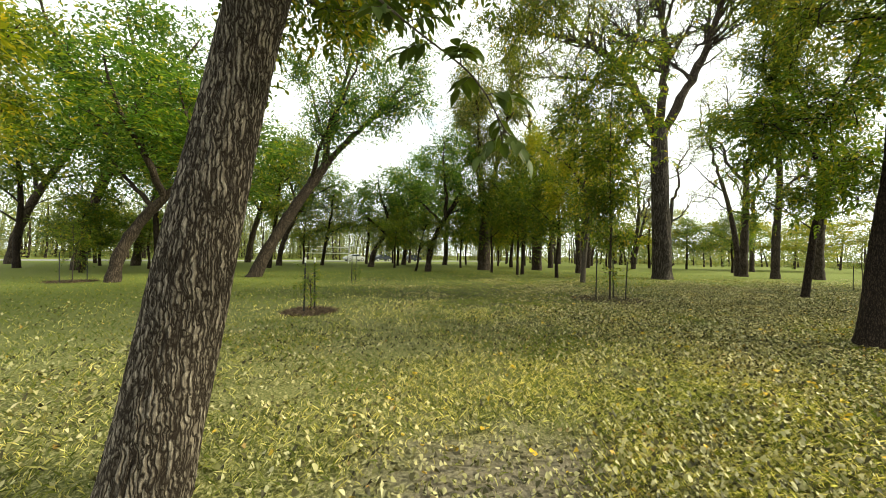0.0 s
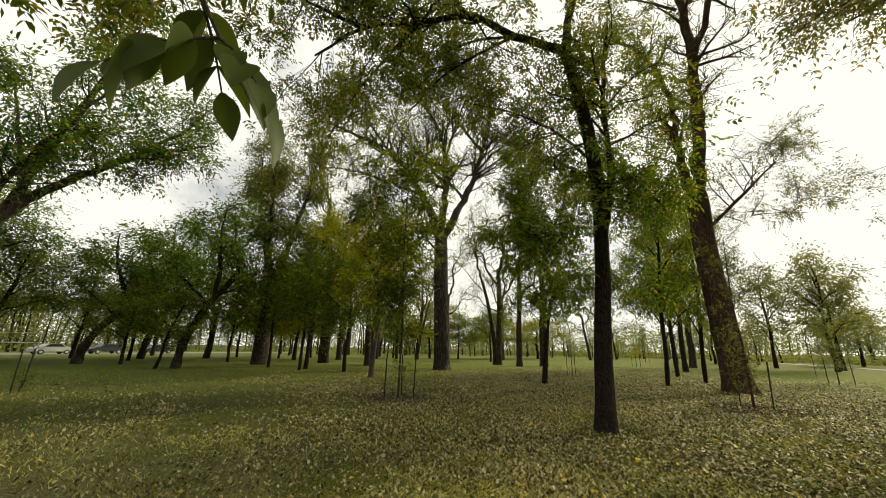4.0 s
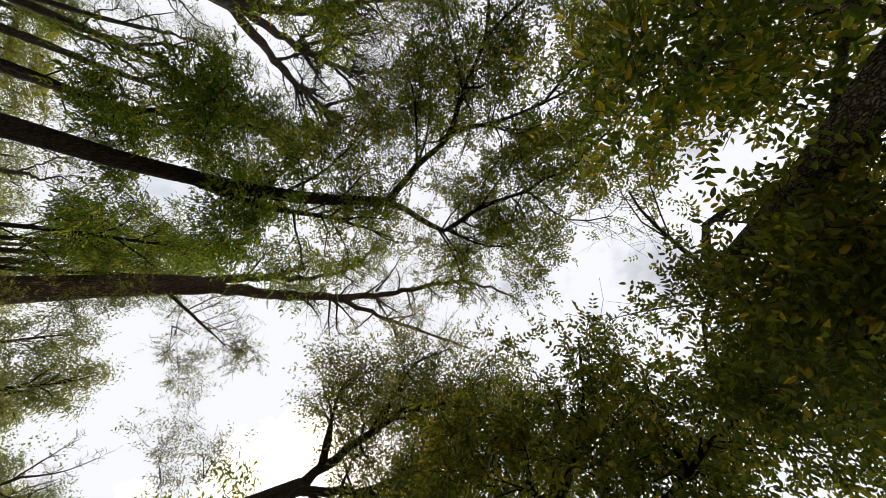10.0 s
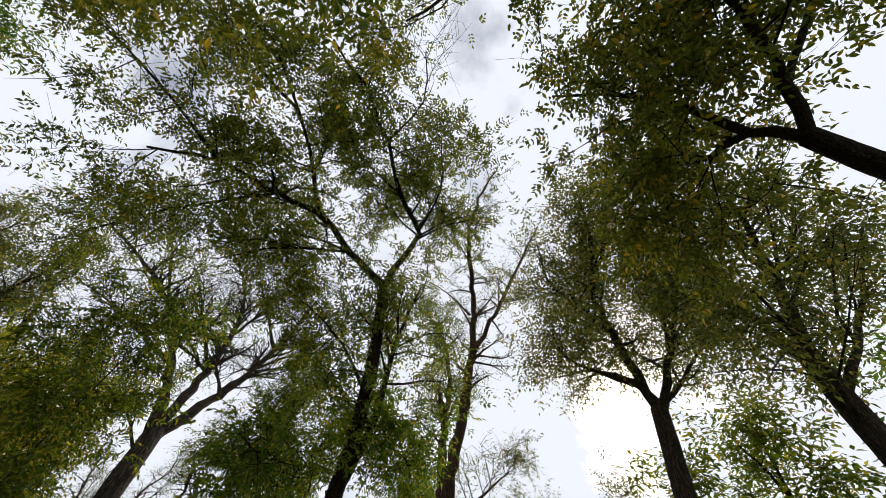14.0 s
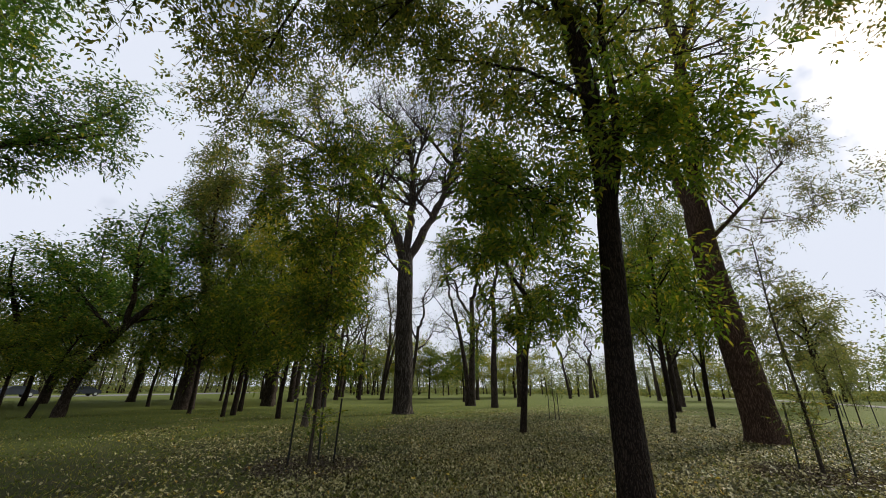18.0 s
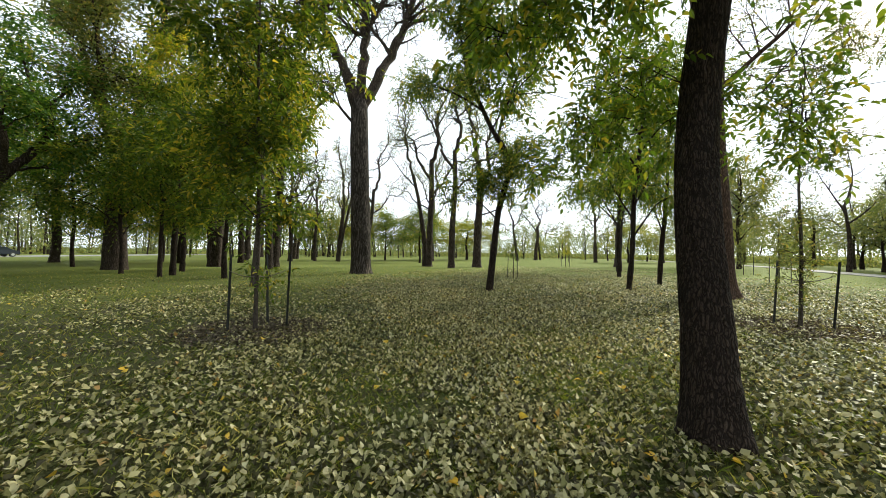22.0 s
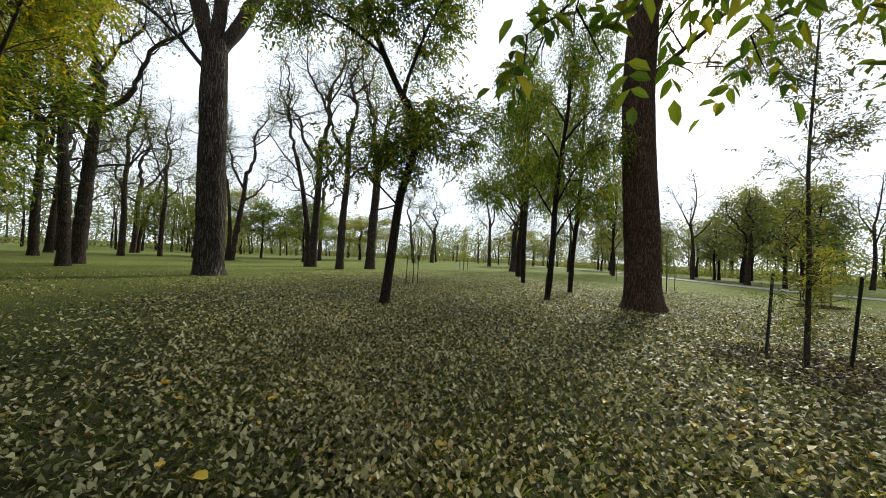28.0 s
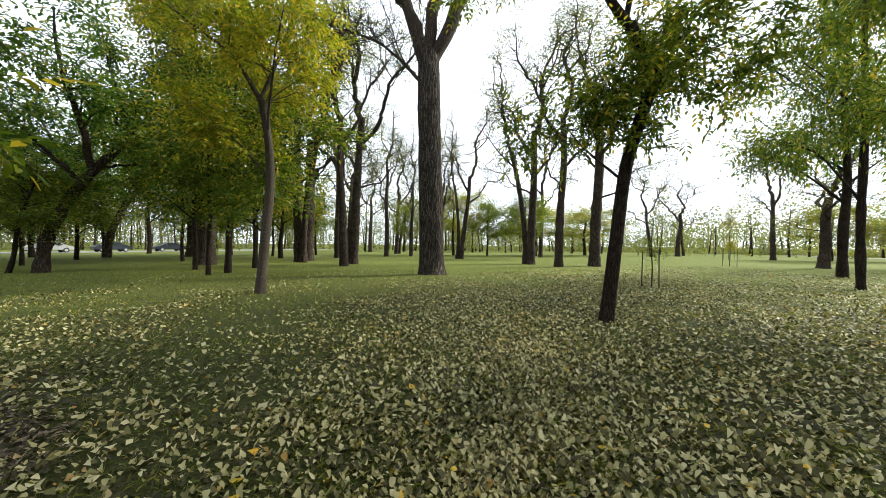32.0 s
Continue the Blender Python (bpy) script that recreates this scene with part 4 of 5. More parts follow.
M = (14.8, -5.2)
build_tree("cottonwood_tree", M, "stout cottonwood with several rising stems and leafy crown", [(from_base(M, [(14.8, -5.2, -0.2), (14.75, -5.1, 4.0), (14.6, -5.0, 8.0), (14.6, -5.0, 10.0)]), 0.40, 0.28)],
    [(from_base(M, p), a, b) for p, a, b in [
        ([(14.6, -5.0, 9.6), (14.2, -6.0, 12.0), (13.2, -7.2, 14.4), (11.6, -8.2, 16.0)], 0.22, 0.04),
        ([(14.6, -5.0, 9.8), (14.2, -4.2, 13.0), (13.6, -3.8, 16.0)], 0.2, 0.04),
        ([(14.6, -5.0, 8.4), (16.0, -6.4, 11.0), (16.6, -8.2, 13.6)], 0.14, 0.03),
        ([(14.6, -5.0, 7.6), (13.0, -6.0, 9.4), (11.4, -6.6, 10.4)], 0.10, 0.03)]],
    dict(ASH, branches=2.4, twigs=10, leaves=11, reach=3.4, twig=1.4, spread=0.22, size=0.2, per=5, stout=1.3, thin=0.45), BARK_COTTON, LEAF_OLIVE, 18, relief=(64, 0.06, 0.03, 0.25, 0.08, 0.3))


# ---- the groves: a few trees grown once and planted many times ----
def planted(maker, spots, girth=1.0, tall=1.0):
    """maker() grows the tree; spots: (x, y, turn, girth scale, height scale, lean east, lean north)."""
    first = maker()
    for n, (x, y, turn, s, h, le, ln) in enumerate(spots):
        m = pose(x, y, -0.03, -ln, le, 0) @ pose(0, 0, 0, 0, 0, turn) @ Matrix.Diagonal((s * girth, s * girth, h * tall, 1))
        if n:
            copy_thing(first, m @ Matrix.Diagonal((1 / first.scale[0], 1 / first.scale[1], 1 / first.scale[2], 1)))
        else:
            first.matrix_basis = m


def tall_grove_tree(seed, double, label):
    stems = [([(0, 0, -0.3), (0.05, 0.1, 4), (0.2, 0.0, 8), (0.1, 0.2, 11.5)], 0.36, 0.23)]
    limbs = [([(0.1, 0.2, 11.2), (0.9, 0.2, 13.6), (0.4, 1.0, 16.4), (1.6, 1.2, 19.2), (1.4, 1.6, 22)], 0.22, 0.03),
             ([(0.15, 0.1, 9.2), (-1.3, 0.3, 11.2), (-2.0, 1.0, 13.6), (-3.6, 1.2, 15.6), (-4.0, 1.0, 18.5)], 0.17, 0.03),
             ([(0.15, 0.1, 7.6), (1.5, -0.6, 8.8), (2.6, -0.4, 10.6), (4.4, -1.2, 11.2), (5.2, -0.8, 13.0)], 0.13, 0.02),
             ([(0.5, 0.5, 15), (1.9, -0.5, 16.6), (2.4, -0.4, 18.6), (3.8, -1.0, 20)], 0.09, 0.02),
             ([(0.1, 0.1, 6.0), (-1.2, -0.8, 6.8), (-2.2, -0.6, 8.0), (-3.8, -1.2, 8.4)], 0.085, 0.015)]
    if double:
        stems.append(([(-0.5, 0.2, -0.3), (-0.6, 0.2, 3.0), (-1.2, 0.2, 7.0), (-1.9, 0.3, 10.0)], 0.26, 0.17))
        limbs.append(([(-1.9, 0.3, 9.8), (-2.6, 0.4, 13), (-2.8, 0.2, 17), (-3.4, 0.4, 20)], 0.15, 0.03))
        limbs.append(([(-1.6, 0.3, 8.6), (-3.2, -0.4, 10.5), (-4.4, -0.6, 12.5)], 0.08, 0.02))
    opt = dict(branches=1.7, twigs=7, leaves=6, reach=2.8, twig=1.2, up=0.15, rise=0.03, spread=0.28, size=0.17, per=3, bare=0.45, bearing=0.6, bend=0.32, crook=0.09, stout=1.5, fine=0.012)
    return lambda: build_tree("cottonwood_tree", (0, 0), label, stems, limbs, opt, BARK_COTTON, LEAF_OLIVE, seed, group="tall cottonwoods of the grove")


planted(tall_grove_tree(31, False, "tall slim cottonwood with bare lower stem and thin crown"), [
    (-7.1, 25.8, 40, 1, 1, 1, 0), (-20.5, 18.8, 200, 1.25, 1.0, 4, 2), (-30.3, 34.0, 300, 0.95, 0.9, 0, 0), (-28.2, 36.3, 90, 0.75, 0.85, 0, 2),
    (-37.7, 34.6, 15, 1.1, 1.0, 3, 0), (10.5, 58, 120, 1.0, 0.75, 0, 0), (-19.4, 16.9, 250, 0.95, 0.95, -2, 0), (-50.8, 53, 60, 1.3, 1.0, 0, 0),
    (-31.7, 27.4, 170, 1.1, 0.9, 2, 0), (-14.5, 46, 10, 0.9, 0.9, 0, 0), (-2.5, 62, 210, 0.9, 0.7, -6, 0), (-44, 42, 80, 1.2, 1.0, 2, 0)], 0.85, 0.95)
planted(tall_grove_tree(37, True, "double-stemmed cottonwood with thin brownish crown"), [
    (-10.0, 28.4, 0, 1.0, 1.0, 0, 0), (-25.6, 37.8, 150, 0.85, 0.8, 7, 0), (-20.0, 34.6, 30, 0.8, 0.85, 5, 2), (-26.5, 18.6, 200, 1.1, 1.15, 0, 0),
    (-38.5, 46, 260, 1.0, 0.9, 4, 0)], 1.0, 0.95)
planted(tall_grove_tree(41, False, "cottonwood with heavy trunk and high leafy limbs"), [
    (-5.1, 28.4, 130, 1, 1, 3, 0), (-28.2, 20.7, 20, 1.25, 1.1, 0, 0), (9.5, 37.5, 280, 0.9, 0.55, 0, 0), (0.9, 68, 55, 0.9, 0.7, 3, 0), (-45.5, 18.6, 310, 0.95, 0.7, 5, 0), (29, 28.5, 20, 0.55, 0.5, 2, 0), (40, 33, 200, 0.8, 0.55, -2, 0), (45, 24, 90, 0.9, 0.6, 0, 0)], 1.2, 0.85)


def green_tree(seed, label, leaf, height, crown_from, size=0.2, thick=0.14, dense=1.0, leaves=7):
    rng = np.random.default_rng(seed)
    h = height
    stems = [([(0, 0, -0.25), (0.06, 0.03, h * 0.15), (-0.05, 0.08, h * 0.35), (0.1, 0.0, h * 0.62)], thick, thick * 0.55)]
    limbs = [([(0.1, 0, h * 0.6), (0.2, 0.1, h * 0.75), (0.0, 0.2, h * 0.95)], thick * 0.5, 0.015)]
    for i in range(9):
        z = h * (crown_from + (0.72 - crown_from) * i / 8)
        a = i * 2.4 + rng.uniform(-0.4, 0.4)
        r = h * rng.uniform(0.12, 0.33) * (1.0 if i < 6 else 0.7)
        limbs.append(([(0.03, 0.03, z), (math.cos(a) * r * 0.5, math.sin(a) * r * 0.5, z + r * 0.45), (math.cos(a) * r, math.sin(a) * r, z + r * rng.uniform(0.5, 1.0))], thick * 0.32, 0.012))
    opt = dict(branches=1.8 * dense, twigs=7, leaves=leaves, reach=h * 0.17, twig=h * 0.085, up=0.1, rise=0.01, droop=0.05, spread=0.13, size=size * 1.22, per=5, bearing=0.6, thin=0.28)
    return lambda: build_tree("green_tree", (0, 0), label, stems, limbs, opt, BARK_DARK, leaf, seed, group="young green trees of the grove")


planted(green_tree(51, "bushy young ash in full green leaf", LEAF_ASH, 11.5, 0.22), [
    (-23.8, 9.6, 100, 1.1, 1.15, 0, 0), (-15.1, 8.4, 200, 1.2, 1.05, 2, 0), (-18.7, 7.9, 320, 1.0, 1.1, 0, 0),
    (-27.0, 3.0, 60, 1.0, 0.7, 6, 8), (-35.0, 4.7, 150, 1.1, 0.8, 5, 0), (-33.5, 13, 240, 1.2, 1.2, 0, 0), (-14.0, 38, 20, 1.2, 0.9, 0, 0), (-31, -20.5, 30, 0.9, 0.6, 0, 0), (-43, 9, 10, 1.5, 1.1, 0, 0), (-50, -2, 60, 1.5, 1.0, 0, 0), (-55, 14, 130, 1.6, 1.2, 0, 0), (-47, 24, 200, 1.5, 1.2, 0, 0), (-36, 18, 280, 1.3, 1.1, 0, 0), (-54, -24, 330, 1.5, 1.0, 0, 0), (-58, -12, 90, 1.6, 1.1, 0, 0), (-41, 32, 160, 1.4, 1.1, 0, 0), (-52, 38, 50, 1.6, 1.2, 0, 0), (-33, 43, 240, 1.4, 1.0, 0, 0), (-23, 48, 300, 1.4, 1.0, 0, 0), (-37, -17.5, 140, 1.0, 0.65, 0, 0), (-45, -22, 220, 1.2, 0.7, 0, 0), (-49, -14, 300, 1.2, 0.7, 0, 0), (-40, 25, 70, 1.4, 1.2, 3, 0)], 0.8, 0.75)
planted(green_tree(53, "mid-sized ash with low leafy branches", LEAF_ASH, 13.0, 0.26, thick=0.2), [
    (7.2, 25.9, 220, 1.4, 1.2, 0, 0), (-19.3, 9.1, 300, 1.0, 1.0, 0, 2),
    (-22.5, 12.4, 45, 1.0, 1.05, 0, 0), (-45, -0.8, 170, 1.4, 0.9, 12, 6), (-52, 8, 250, 1.4, 1.0, 8, 0), (-38, -8, 20, 1.3, 1.15, 10, 4), (-60, 20, 100, 1.6, 1.3, 0, 0),
    (20.5, 2.5, 160, 1.6, 1.05, 0, 0), (-31, -16.5, 110, 1.4, 1.05, 4, 0), (-38, -13.5, 210, 1.5, 1.2, 0, 0), (-40, -26, 310, 1.5, 1.15, 0, 0), (-27, -25, 70, 1.4, 1.3, 0, 0)], 0.8, 0.95)
planted(green_tree(55, "slender ash with open ragged crown beside the great cottonwood", LEAF_ASH, 12.0, 0.2, size=0.15, thick=0.2, dense=1.15, leaves=10), [
    (4.13, 9.94, 10, 0.58, 0.92, 3, -2), (6.34, 13.28, 200, 0.6, 1.05, 3, 0), (5.74, 19.07, 130, 0.75, 1.35, 0, 0)])
planted(green_tree(57, "yellowing tree with light open foliage", LEAF_YELLOW, 11.5, 0.25), [
    (-27, 45, 110, 1, 1, 0, 0), (-17, 52, 200, 1.3, 0.8, 0, 0), (-34, 22, 290, 1.3, 1.1, 0, 0), (16, 60, 30, 1.1, 0.7, 0, 0), (-12, 62, 75, 1.4, 0.8, 0, 0), (-13.2, -21.5, 150, 0.85, 1.2, 0, 0)], 1.3, 0.9)
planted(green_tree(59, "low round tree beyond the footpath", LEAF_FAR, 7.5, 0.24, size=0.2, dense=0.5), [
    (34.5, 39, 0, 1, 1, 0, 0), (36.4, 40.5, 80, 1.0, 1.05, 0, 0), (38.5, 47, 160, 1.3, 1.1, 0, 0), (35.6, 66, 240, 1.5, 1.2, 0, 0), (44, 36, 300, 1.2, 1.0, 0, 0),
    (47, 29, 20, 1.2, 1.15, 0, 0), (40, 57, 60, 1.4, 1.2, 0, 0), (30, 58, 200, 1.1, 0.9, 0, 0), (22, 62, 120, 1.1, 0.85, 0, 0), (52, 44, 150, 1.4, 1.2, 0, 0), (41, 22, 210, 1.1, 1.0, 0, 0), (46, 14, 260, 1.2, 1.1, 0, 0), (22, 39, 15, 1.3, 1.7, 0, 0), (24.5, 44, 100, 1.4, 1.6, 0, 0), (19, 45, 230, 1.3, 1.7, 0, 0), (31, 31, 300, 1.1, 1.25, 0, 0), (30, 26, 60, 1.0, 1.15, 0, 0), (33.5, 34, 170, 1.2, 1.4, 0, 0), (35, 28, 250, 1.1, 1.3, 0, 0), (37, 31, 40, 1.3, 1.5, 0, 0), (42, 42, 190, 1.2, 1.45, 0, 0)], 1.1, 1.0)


planted(lambda: build_tree("dead_tree", (0, 0), "leafless dead tree with crooked grey limbs", [([(0, 0, -0.2), (0.1, 0.1, 3.0), (-0.3, 0.2, 6.2)], 0.2, 0.12)],
    [([(-0.3, 0.2, 6.0), (0.4, 0.2, 8.5), (0.2, 0.6, 11.5)], 0.11, 0.02), ([(-0.2, 0.2, 5.4), (-1.6, 0.0, 7.4), (-2.6, 0.4, 9.6)], 0.09, 0.02), ([(0.0, 0.1, 4.4), (1.6, -0.4, 6.0), (2.9, -0.4, 8.2)], 0.08, 0.02)],
    dict(branches=1.6, twigs=5, leaves=1, reach=1.9, twig=0.8, up=0.1, rise=0.02, spread=0.1, size=0.1, bare=0.97, fine=0.02, stout=1.5), BARK_COTTON, LEAF_FAR, 67, group="dead trees beyond the footpath"), [
    (31, 38, 0, 1.0, 1.1, 0, 0), (37, 46, 140, 0.9, 0.9, 0, 0), (43, 30, 250, 1.0, 1.0, 0, 0)])


def old_leaning_tree():
    stems = [([(0, 0, -0.3), (0.25, 0.1, 1.8), (1.0, 0.2, 4.0), (2.2, 0.3, 6.2)], 0.27, 0.18)]
    limbs = [([(2.2, 0.3, 6.1), (3.2, 0.6, 8.0), (3.6, 1.6, 10.0), (4.8, 2.0, 12)], 0.2, 0.03),
             ([(1.7, 0.25, 5.3), (1.2, -0.8, 7.6), (0.6, -1.6, 9.8), (0.4, -2.4, 12)], 0.17, 0.03),
             ([(1.3, 0.2, 4.6), (0.0, 1.2, 6.6), (-1.2, 2.4, 8.2)], 0.13, 0.03),
             ([(2.4, 0.4, 6.6), (4.2, -0.8, 7.8), (5.8, -1.6, 8.6)], 0.12, 0.02),
             ([(3.2, 0.6, 8.0), (2.4, 0.4, 10.6), (2.0, 0.2, 12.8)], 0.1, 0.02),
             ([(1.9, 0.3, 5.6), (3.4, 1.8, 6.2), (4.8, 3.0, 6.4)], 0.09, 0.02)]
    return build_tree("old_tree", (0, 0), "old leaning tree with thick slanted trunk and heavy green crown", stems, limbs,
        dict(branches=1.8, twigs=8, leaves=7, reach=2.7, twig=1.2, up=0.12, rise=0.01, spread=0.18, size=0.26, per=5, bearing=0.6, thin=0.25), BARK_COTTON, LEAF_DEEP, 61, group="old leaning trees")


planted(old_leaning_tree, [(-34.9, -21.5, 50, 1, 1, 0, 0), (-26.3, 3.9, 80, 0.75, 0.62, 0, 0), (-46, -19.5, 40, 1.0, 0.9, 0, 0), (-38, 3, 70, 0.9, 0.55, 0, 0),
    (-52, -30, 60, 1.1, 1.0, 0, 0), (-47, 12, 65, 0.9, 0.8, 0, 0), (29, -7, 190, 0.9, 0.85, 0, 0), (-20, -17.2, 80, 0.75, 0.5, 0, 0), (-45, -6, 75, 0.8, 0.75, 0, 0), (-60, -8, 20, 1.1, 0.9, 0, 0)], 1.5, 1.6)

T = (-23.0, -11.0)
build_tree("old_tree", T, "great slanting tree with long bare lower trunk and heavy crown", [(from_base(T, [(-23, -11, -0.3), (-22.95, -10.2, 1.6), (-22.7, -8.6, 4.6), (-22.5, -6.5, 8.0)]), 0.42, 0.28)],
    [(from_base(T, p), a, b) for p, a, b in [
        ([(-22.5, -6.6, 7.9), (-22.2, -3.9, 11.1), (-21.5, -1.5, 14.0), (-20.8, 0.0, 17.0)], 0.22, 0.03),
        ([(-22.5, -6.9, 7.4), (-21.5, -6.4, 11.0), (-20.6, -5.6, 15.0), (-20.0, -5.0, 19.0)], 0.2, 0.03),
        ([(-22.6, -7.6, 6.4), (-20.6, -7.4, 9.0), (-18.6, -6.6, 11.4), (-17.4, -6.0, 14.0)], 0.16, 0.03),
        ([(-22.2, -3.9, 11.1), (-20.0, -2.6, 12.0), (-18.0, -1.4, 12.6)], 0.12, 0.03),
        ([(-22.5, -6.5, 8.0), (-24.4, -6.8, 11.5), (-25.4, -7.6, 15.5)], 0.15, 0.03)]],
    dict(branches=2.0, twigs=9, leaves=9, reach=2.9, twig=1.2, up=0.1, rise=0.01, spread=0.16, size=0.23, per=5, droop=0.05, thin=0.45), BARK_COTTON, LEAF_DEEP, 62)

H = (-11.0, 5.75)
build_tree("young_tree", H, "crooked bare-stemmed tree with spreading yellow-green top", [(from_base(H, [(-11.0, 5.72, -0.2), (-10.95, 5.85, 1.6), (-10.85, 5.95, 3.4), (-10.9, 5.9, 4.8), (-11.05, 5.75, 6.0)]), 0.15, 0.10)],
    [(from_base(H, p), a, b) for p, a, b in [
        ([(-11.05, 5.75, 5.9), (-11.5, 5.2, 7.0), (-12.4, 4.4, 8.0), (-13.4, 3.8, 8.8)], 0.08, 0.015),
        ([(-11.05, 5.75, 5.9), (-10.7, 6.2, 7.4), (-10.2, 6.6, 9.4)], 0.07, 0.015),
        ([(-10.9, 5.9, 4.9), (-9.9, 5.4, 6.4), (-8.8, 5.0, 7.6)], 0.05, 0.012),
        ([(-11.0, 5.85, 5.3), (-12.0, 6.6, 6.4), (-13.0, 7.4, 7.4)], 0.05, 0.012),
        ([(-10.9, 5.9, 3.6), (-11.7, 5.2, 4.8), (-12.3, 4.6, 5.6)], 0.035, 0.012)]],
    dict(ASH, branches=2.6, twigs=8, leaves=8, reach=2.2, twig=0.9, size=0.15), BARK_YOUNG, LEAF_YELLOW, 66, relief=(48, 0.06, 0.008, 0.2, 0.05, 0.25))

J = (-27.8, 12.0)
build_tree("old_tree", J, "very thick old tree with dark trunk and tall mixed crown", [(from_base(J, [(-27.8, 12, -0.3), (-27.8, 12, 3), (-27.5, 12.1, 7)]), 0.72, 0.5)],
    [(from_base(J, p), a, b) for p, a, b in [
        ([(-27.5, 12.1, 6.6), (-26.8, 12.6, 11), (-26.0, 13.5, 17), (-25.5, 14.0, 23)], 0.32, 0.04),
        ([(-27.6, 12.1, 6.4), (-28.8, 11.6, 11), (-29.8, 11.0, 16), (-30.6, 11.0, 22)], 0.3, 0.04),
        ([(-27.5, 12.1, 6.8), (-27.2, 10.8, 11), (-26.0, 9.4, 16), (-25.0, 8.6, 20)], 0.25, 0.04),
        ([(-27.6, 12.0, 5.2), (-25.6, 11.0, 7.0), (-23.6, 10.6, 8.0)], 0.14, 0.03)]],
    dict(branches=1.8, twigs=9, leaves=9, reach=3.3, twig=1.3, up=0.15, rise=0.02, spread=0.2, size=0.27, per=5, thin=0.25), BARK_COTTON, LEAF_OLIVE, 63, relief=(72, 0.08, 0.035, 0.25, 0.1, 0.5))


# ---- staked saplings ----
def stake_mesh(height):
    """A studded steel post of T section, driven a little off plumb."""
    bm = bmesh.new()
    for sx, sy, ox, oy in ((0.038, 0.006, 0, 0), (0.006, 0.034, 0, 0.018)):
        m = Matrix.Translation((ox, oy, height / 2 - 0.1)) @ Matrix.Diagonal((sx, sy, height + 0.2, 1))
        bmesh.ops.create_cube(bm, size=1.0, matrix=m)
    for i in range(int(height / 0.06)):
        bmesh.ops.create_cube(bm, size=1.0, matrix=Matrix.Translation((0, -0.006, 0.05 + i * 0.06)) @ Matrix.Diagonal((0.012, 0.012, 0.02, 1)))
    me = bpy.data.meshes.new("stake")
    bm.to_mesh(me)
    bm.free()
    me.materials.append(STEEL)
    return me


def cap_mesh():
    bm = bmesh.new()
    bmesh.ops.create_cube(bm, size=1.0, matrix=Matrix.Diagonal((0.044, 0.046, 0.13, 1)))
    bmesh.ops.bevel(bm, geom=bm.edges[:], offset=0.005, segments=1, affect="EDGES")
    me = bpy.data.meshes.new("stake_top")
    bm.to_mesh(me)
    bm.free()
    me.materials.append(WHITE_PAINT)
    return me


STAKE, CAP = stake_mesh(1.42), cap_mesh()


def mulch(at, radius, seed):
    rng = np.random.default_rng(seed)
    n = 5200
    a, r = rng.uniform(0, 2 * np.pi, n), radius * np.sqrt(rng.random(n)) * rng.uniform(0.75, 1.1, n)
    base = np.stack([at[0] + np.cos(a) * r, at[1] + np.sin(a) * r, 0 * a], -1)
    base[:, 2] = ground_height(base[:, 0], base[:, 1]) + rng.uniform(0.005, 0.05, n)
    d = unit(rng, n)
    d[:, 2] *= 0.25
    v, f = leaf_quads(rng, base, d / np.linalg.norm(d, axis=1, keepdims=True), unit(rng, n) * 0.4 + np.array([0, 0, 1.0]), rng.uniform(0.04, 0.11, n), rng.uniform(0.02, 0.04, n))
    tagged(new("mulch_ring", mesh_of("mulch_ring", v, [f], MULCH)), "ring of brown wood chips round a staked sapling", "mulch", "mulch rings", "stuff")


def staked_sapling(at, label, height, stakes, seed, leaf, leafy=1.0, low=0.25, caps=False, spread=0.8, ring=0.9, leaf_size=0.0):
    rng = np.random.default_rng(seed)
    s = thing("staked_sapling", at, label, "sapling", "staked saplings")
    h = Heap()
    if height:
        stem = [(0, 0, -0.1), (0.02, 0.02, height * 0.3), (-0.03, 0.02, height * 0.6), (0.04, -0.03, height)]
        p, q, _ = spline(stem, 0.2)
        tube(h, p, 0.012 + 0.022 * (1 - q) * min(1.3, height / 4), 8)
        part("trunk", h.mesh("trunk", BARK_YOUNG, True), s)
        wood, crown = Heap(), Heap()
        top = [(0, 0, height * low), (-0.03, 0.02, height * 0.6), (0.04, -0.03, height)]
        dress(rng, [(spline(top, 0.3)[0], 0.03, 0.012)], wood, crown, dict(ASH, branches=5.5 * leafy, reach=spread, twig=0.3 + 0.2 * spread, twigs=5, leaves=4 + int(spread * 2), up=0.2, droop=0.1, size=leaf_size or 0.078 + 0.012 * spread, narrow_foot=True, blades=height > 5, **{"from": 0.0}))
        if spread > 2:
            dress(rng, [(spline([(0, 0, 0.7), (0.02, 0.02, 1.3), (0, 0, 2.2)], 0.3)[0], 0.02, 0.015)], wood, crown, dict(ASH, branches=3, reach=0.34, twig=0.3, twigs=3, leaves=3, up=0.1, droop=0.2, size=0.11, blades=True, **{"from": 0.0}))
        part("branchwork", wood.mesh("branchwork", BARK_YOUNG), s)["kind"] = "stuff"
        part("crown", crown.mesh("crown", leaf), s)["kind"] = "stuff"
    for x, y, lean in stakes:
        st = part("stake", STAKE, s, "dark steel post")
        st.matrix_basis = pose(x - at[0], y - at[1], 0, lean, lean * 0.6, rng.uniform(0, 360))
        if caps:
            c = part("stake_top", CAP, st, "white painted tip")
            c.matrix_basis = pose(0, 0.008, 1.365)
        if height:
            b = Heap()
            p0, p1 = np.array([x - at[0], y - at[1], 1.12]), np.array([0, 0, 1.0])
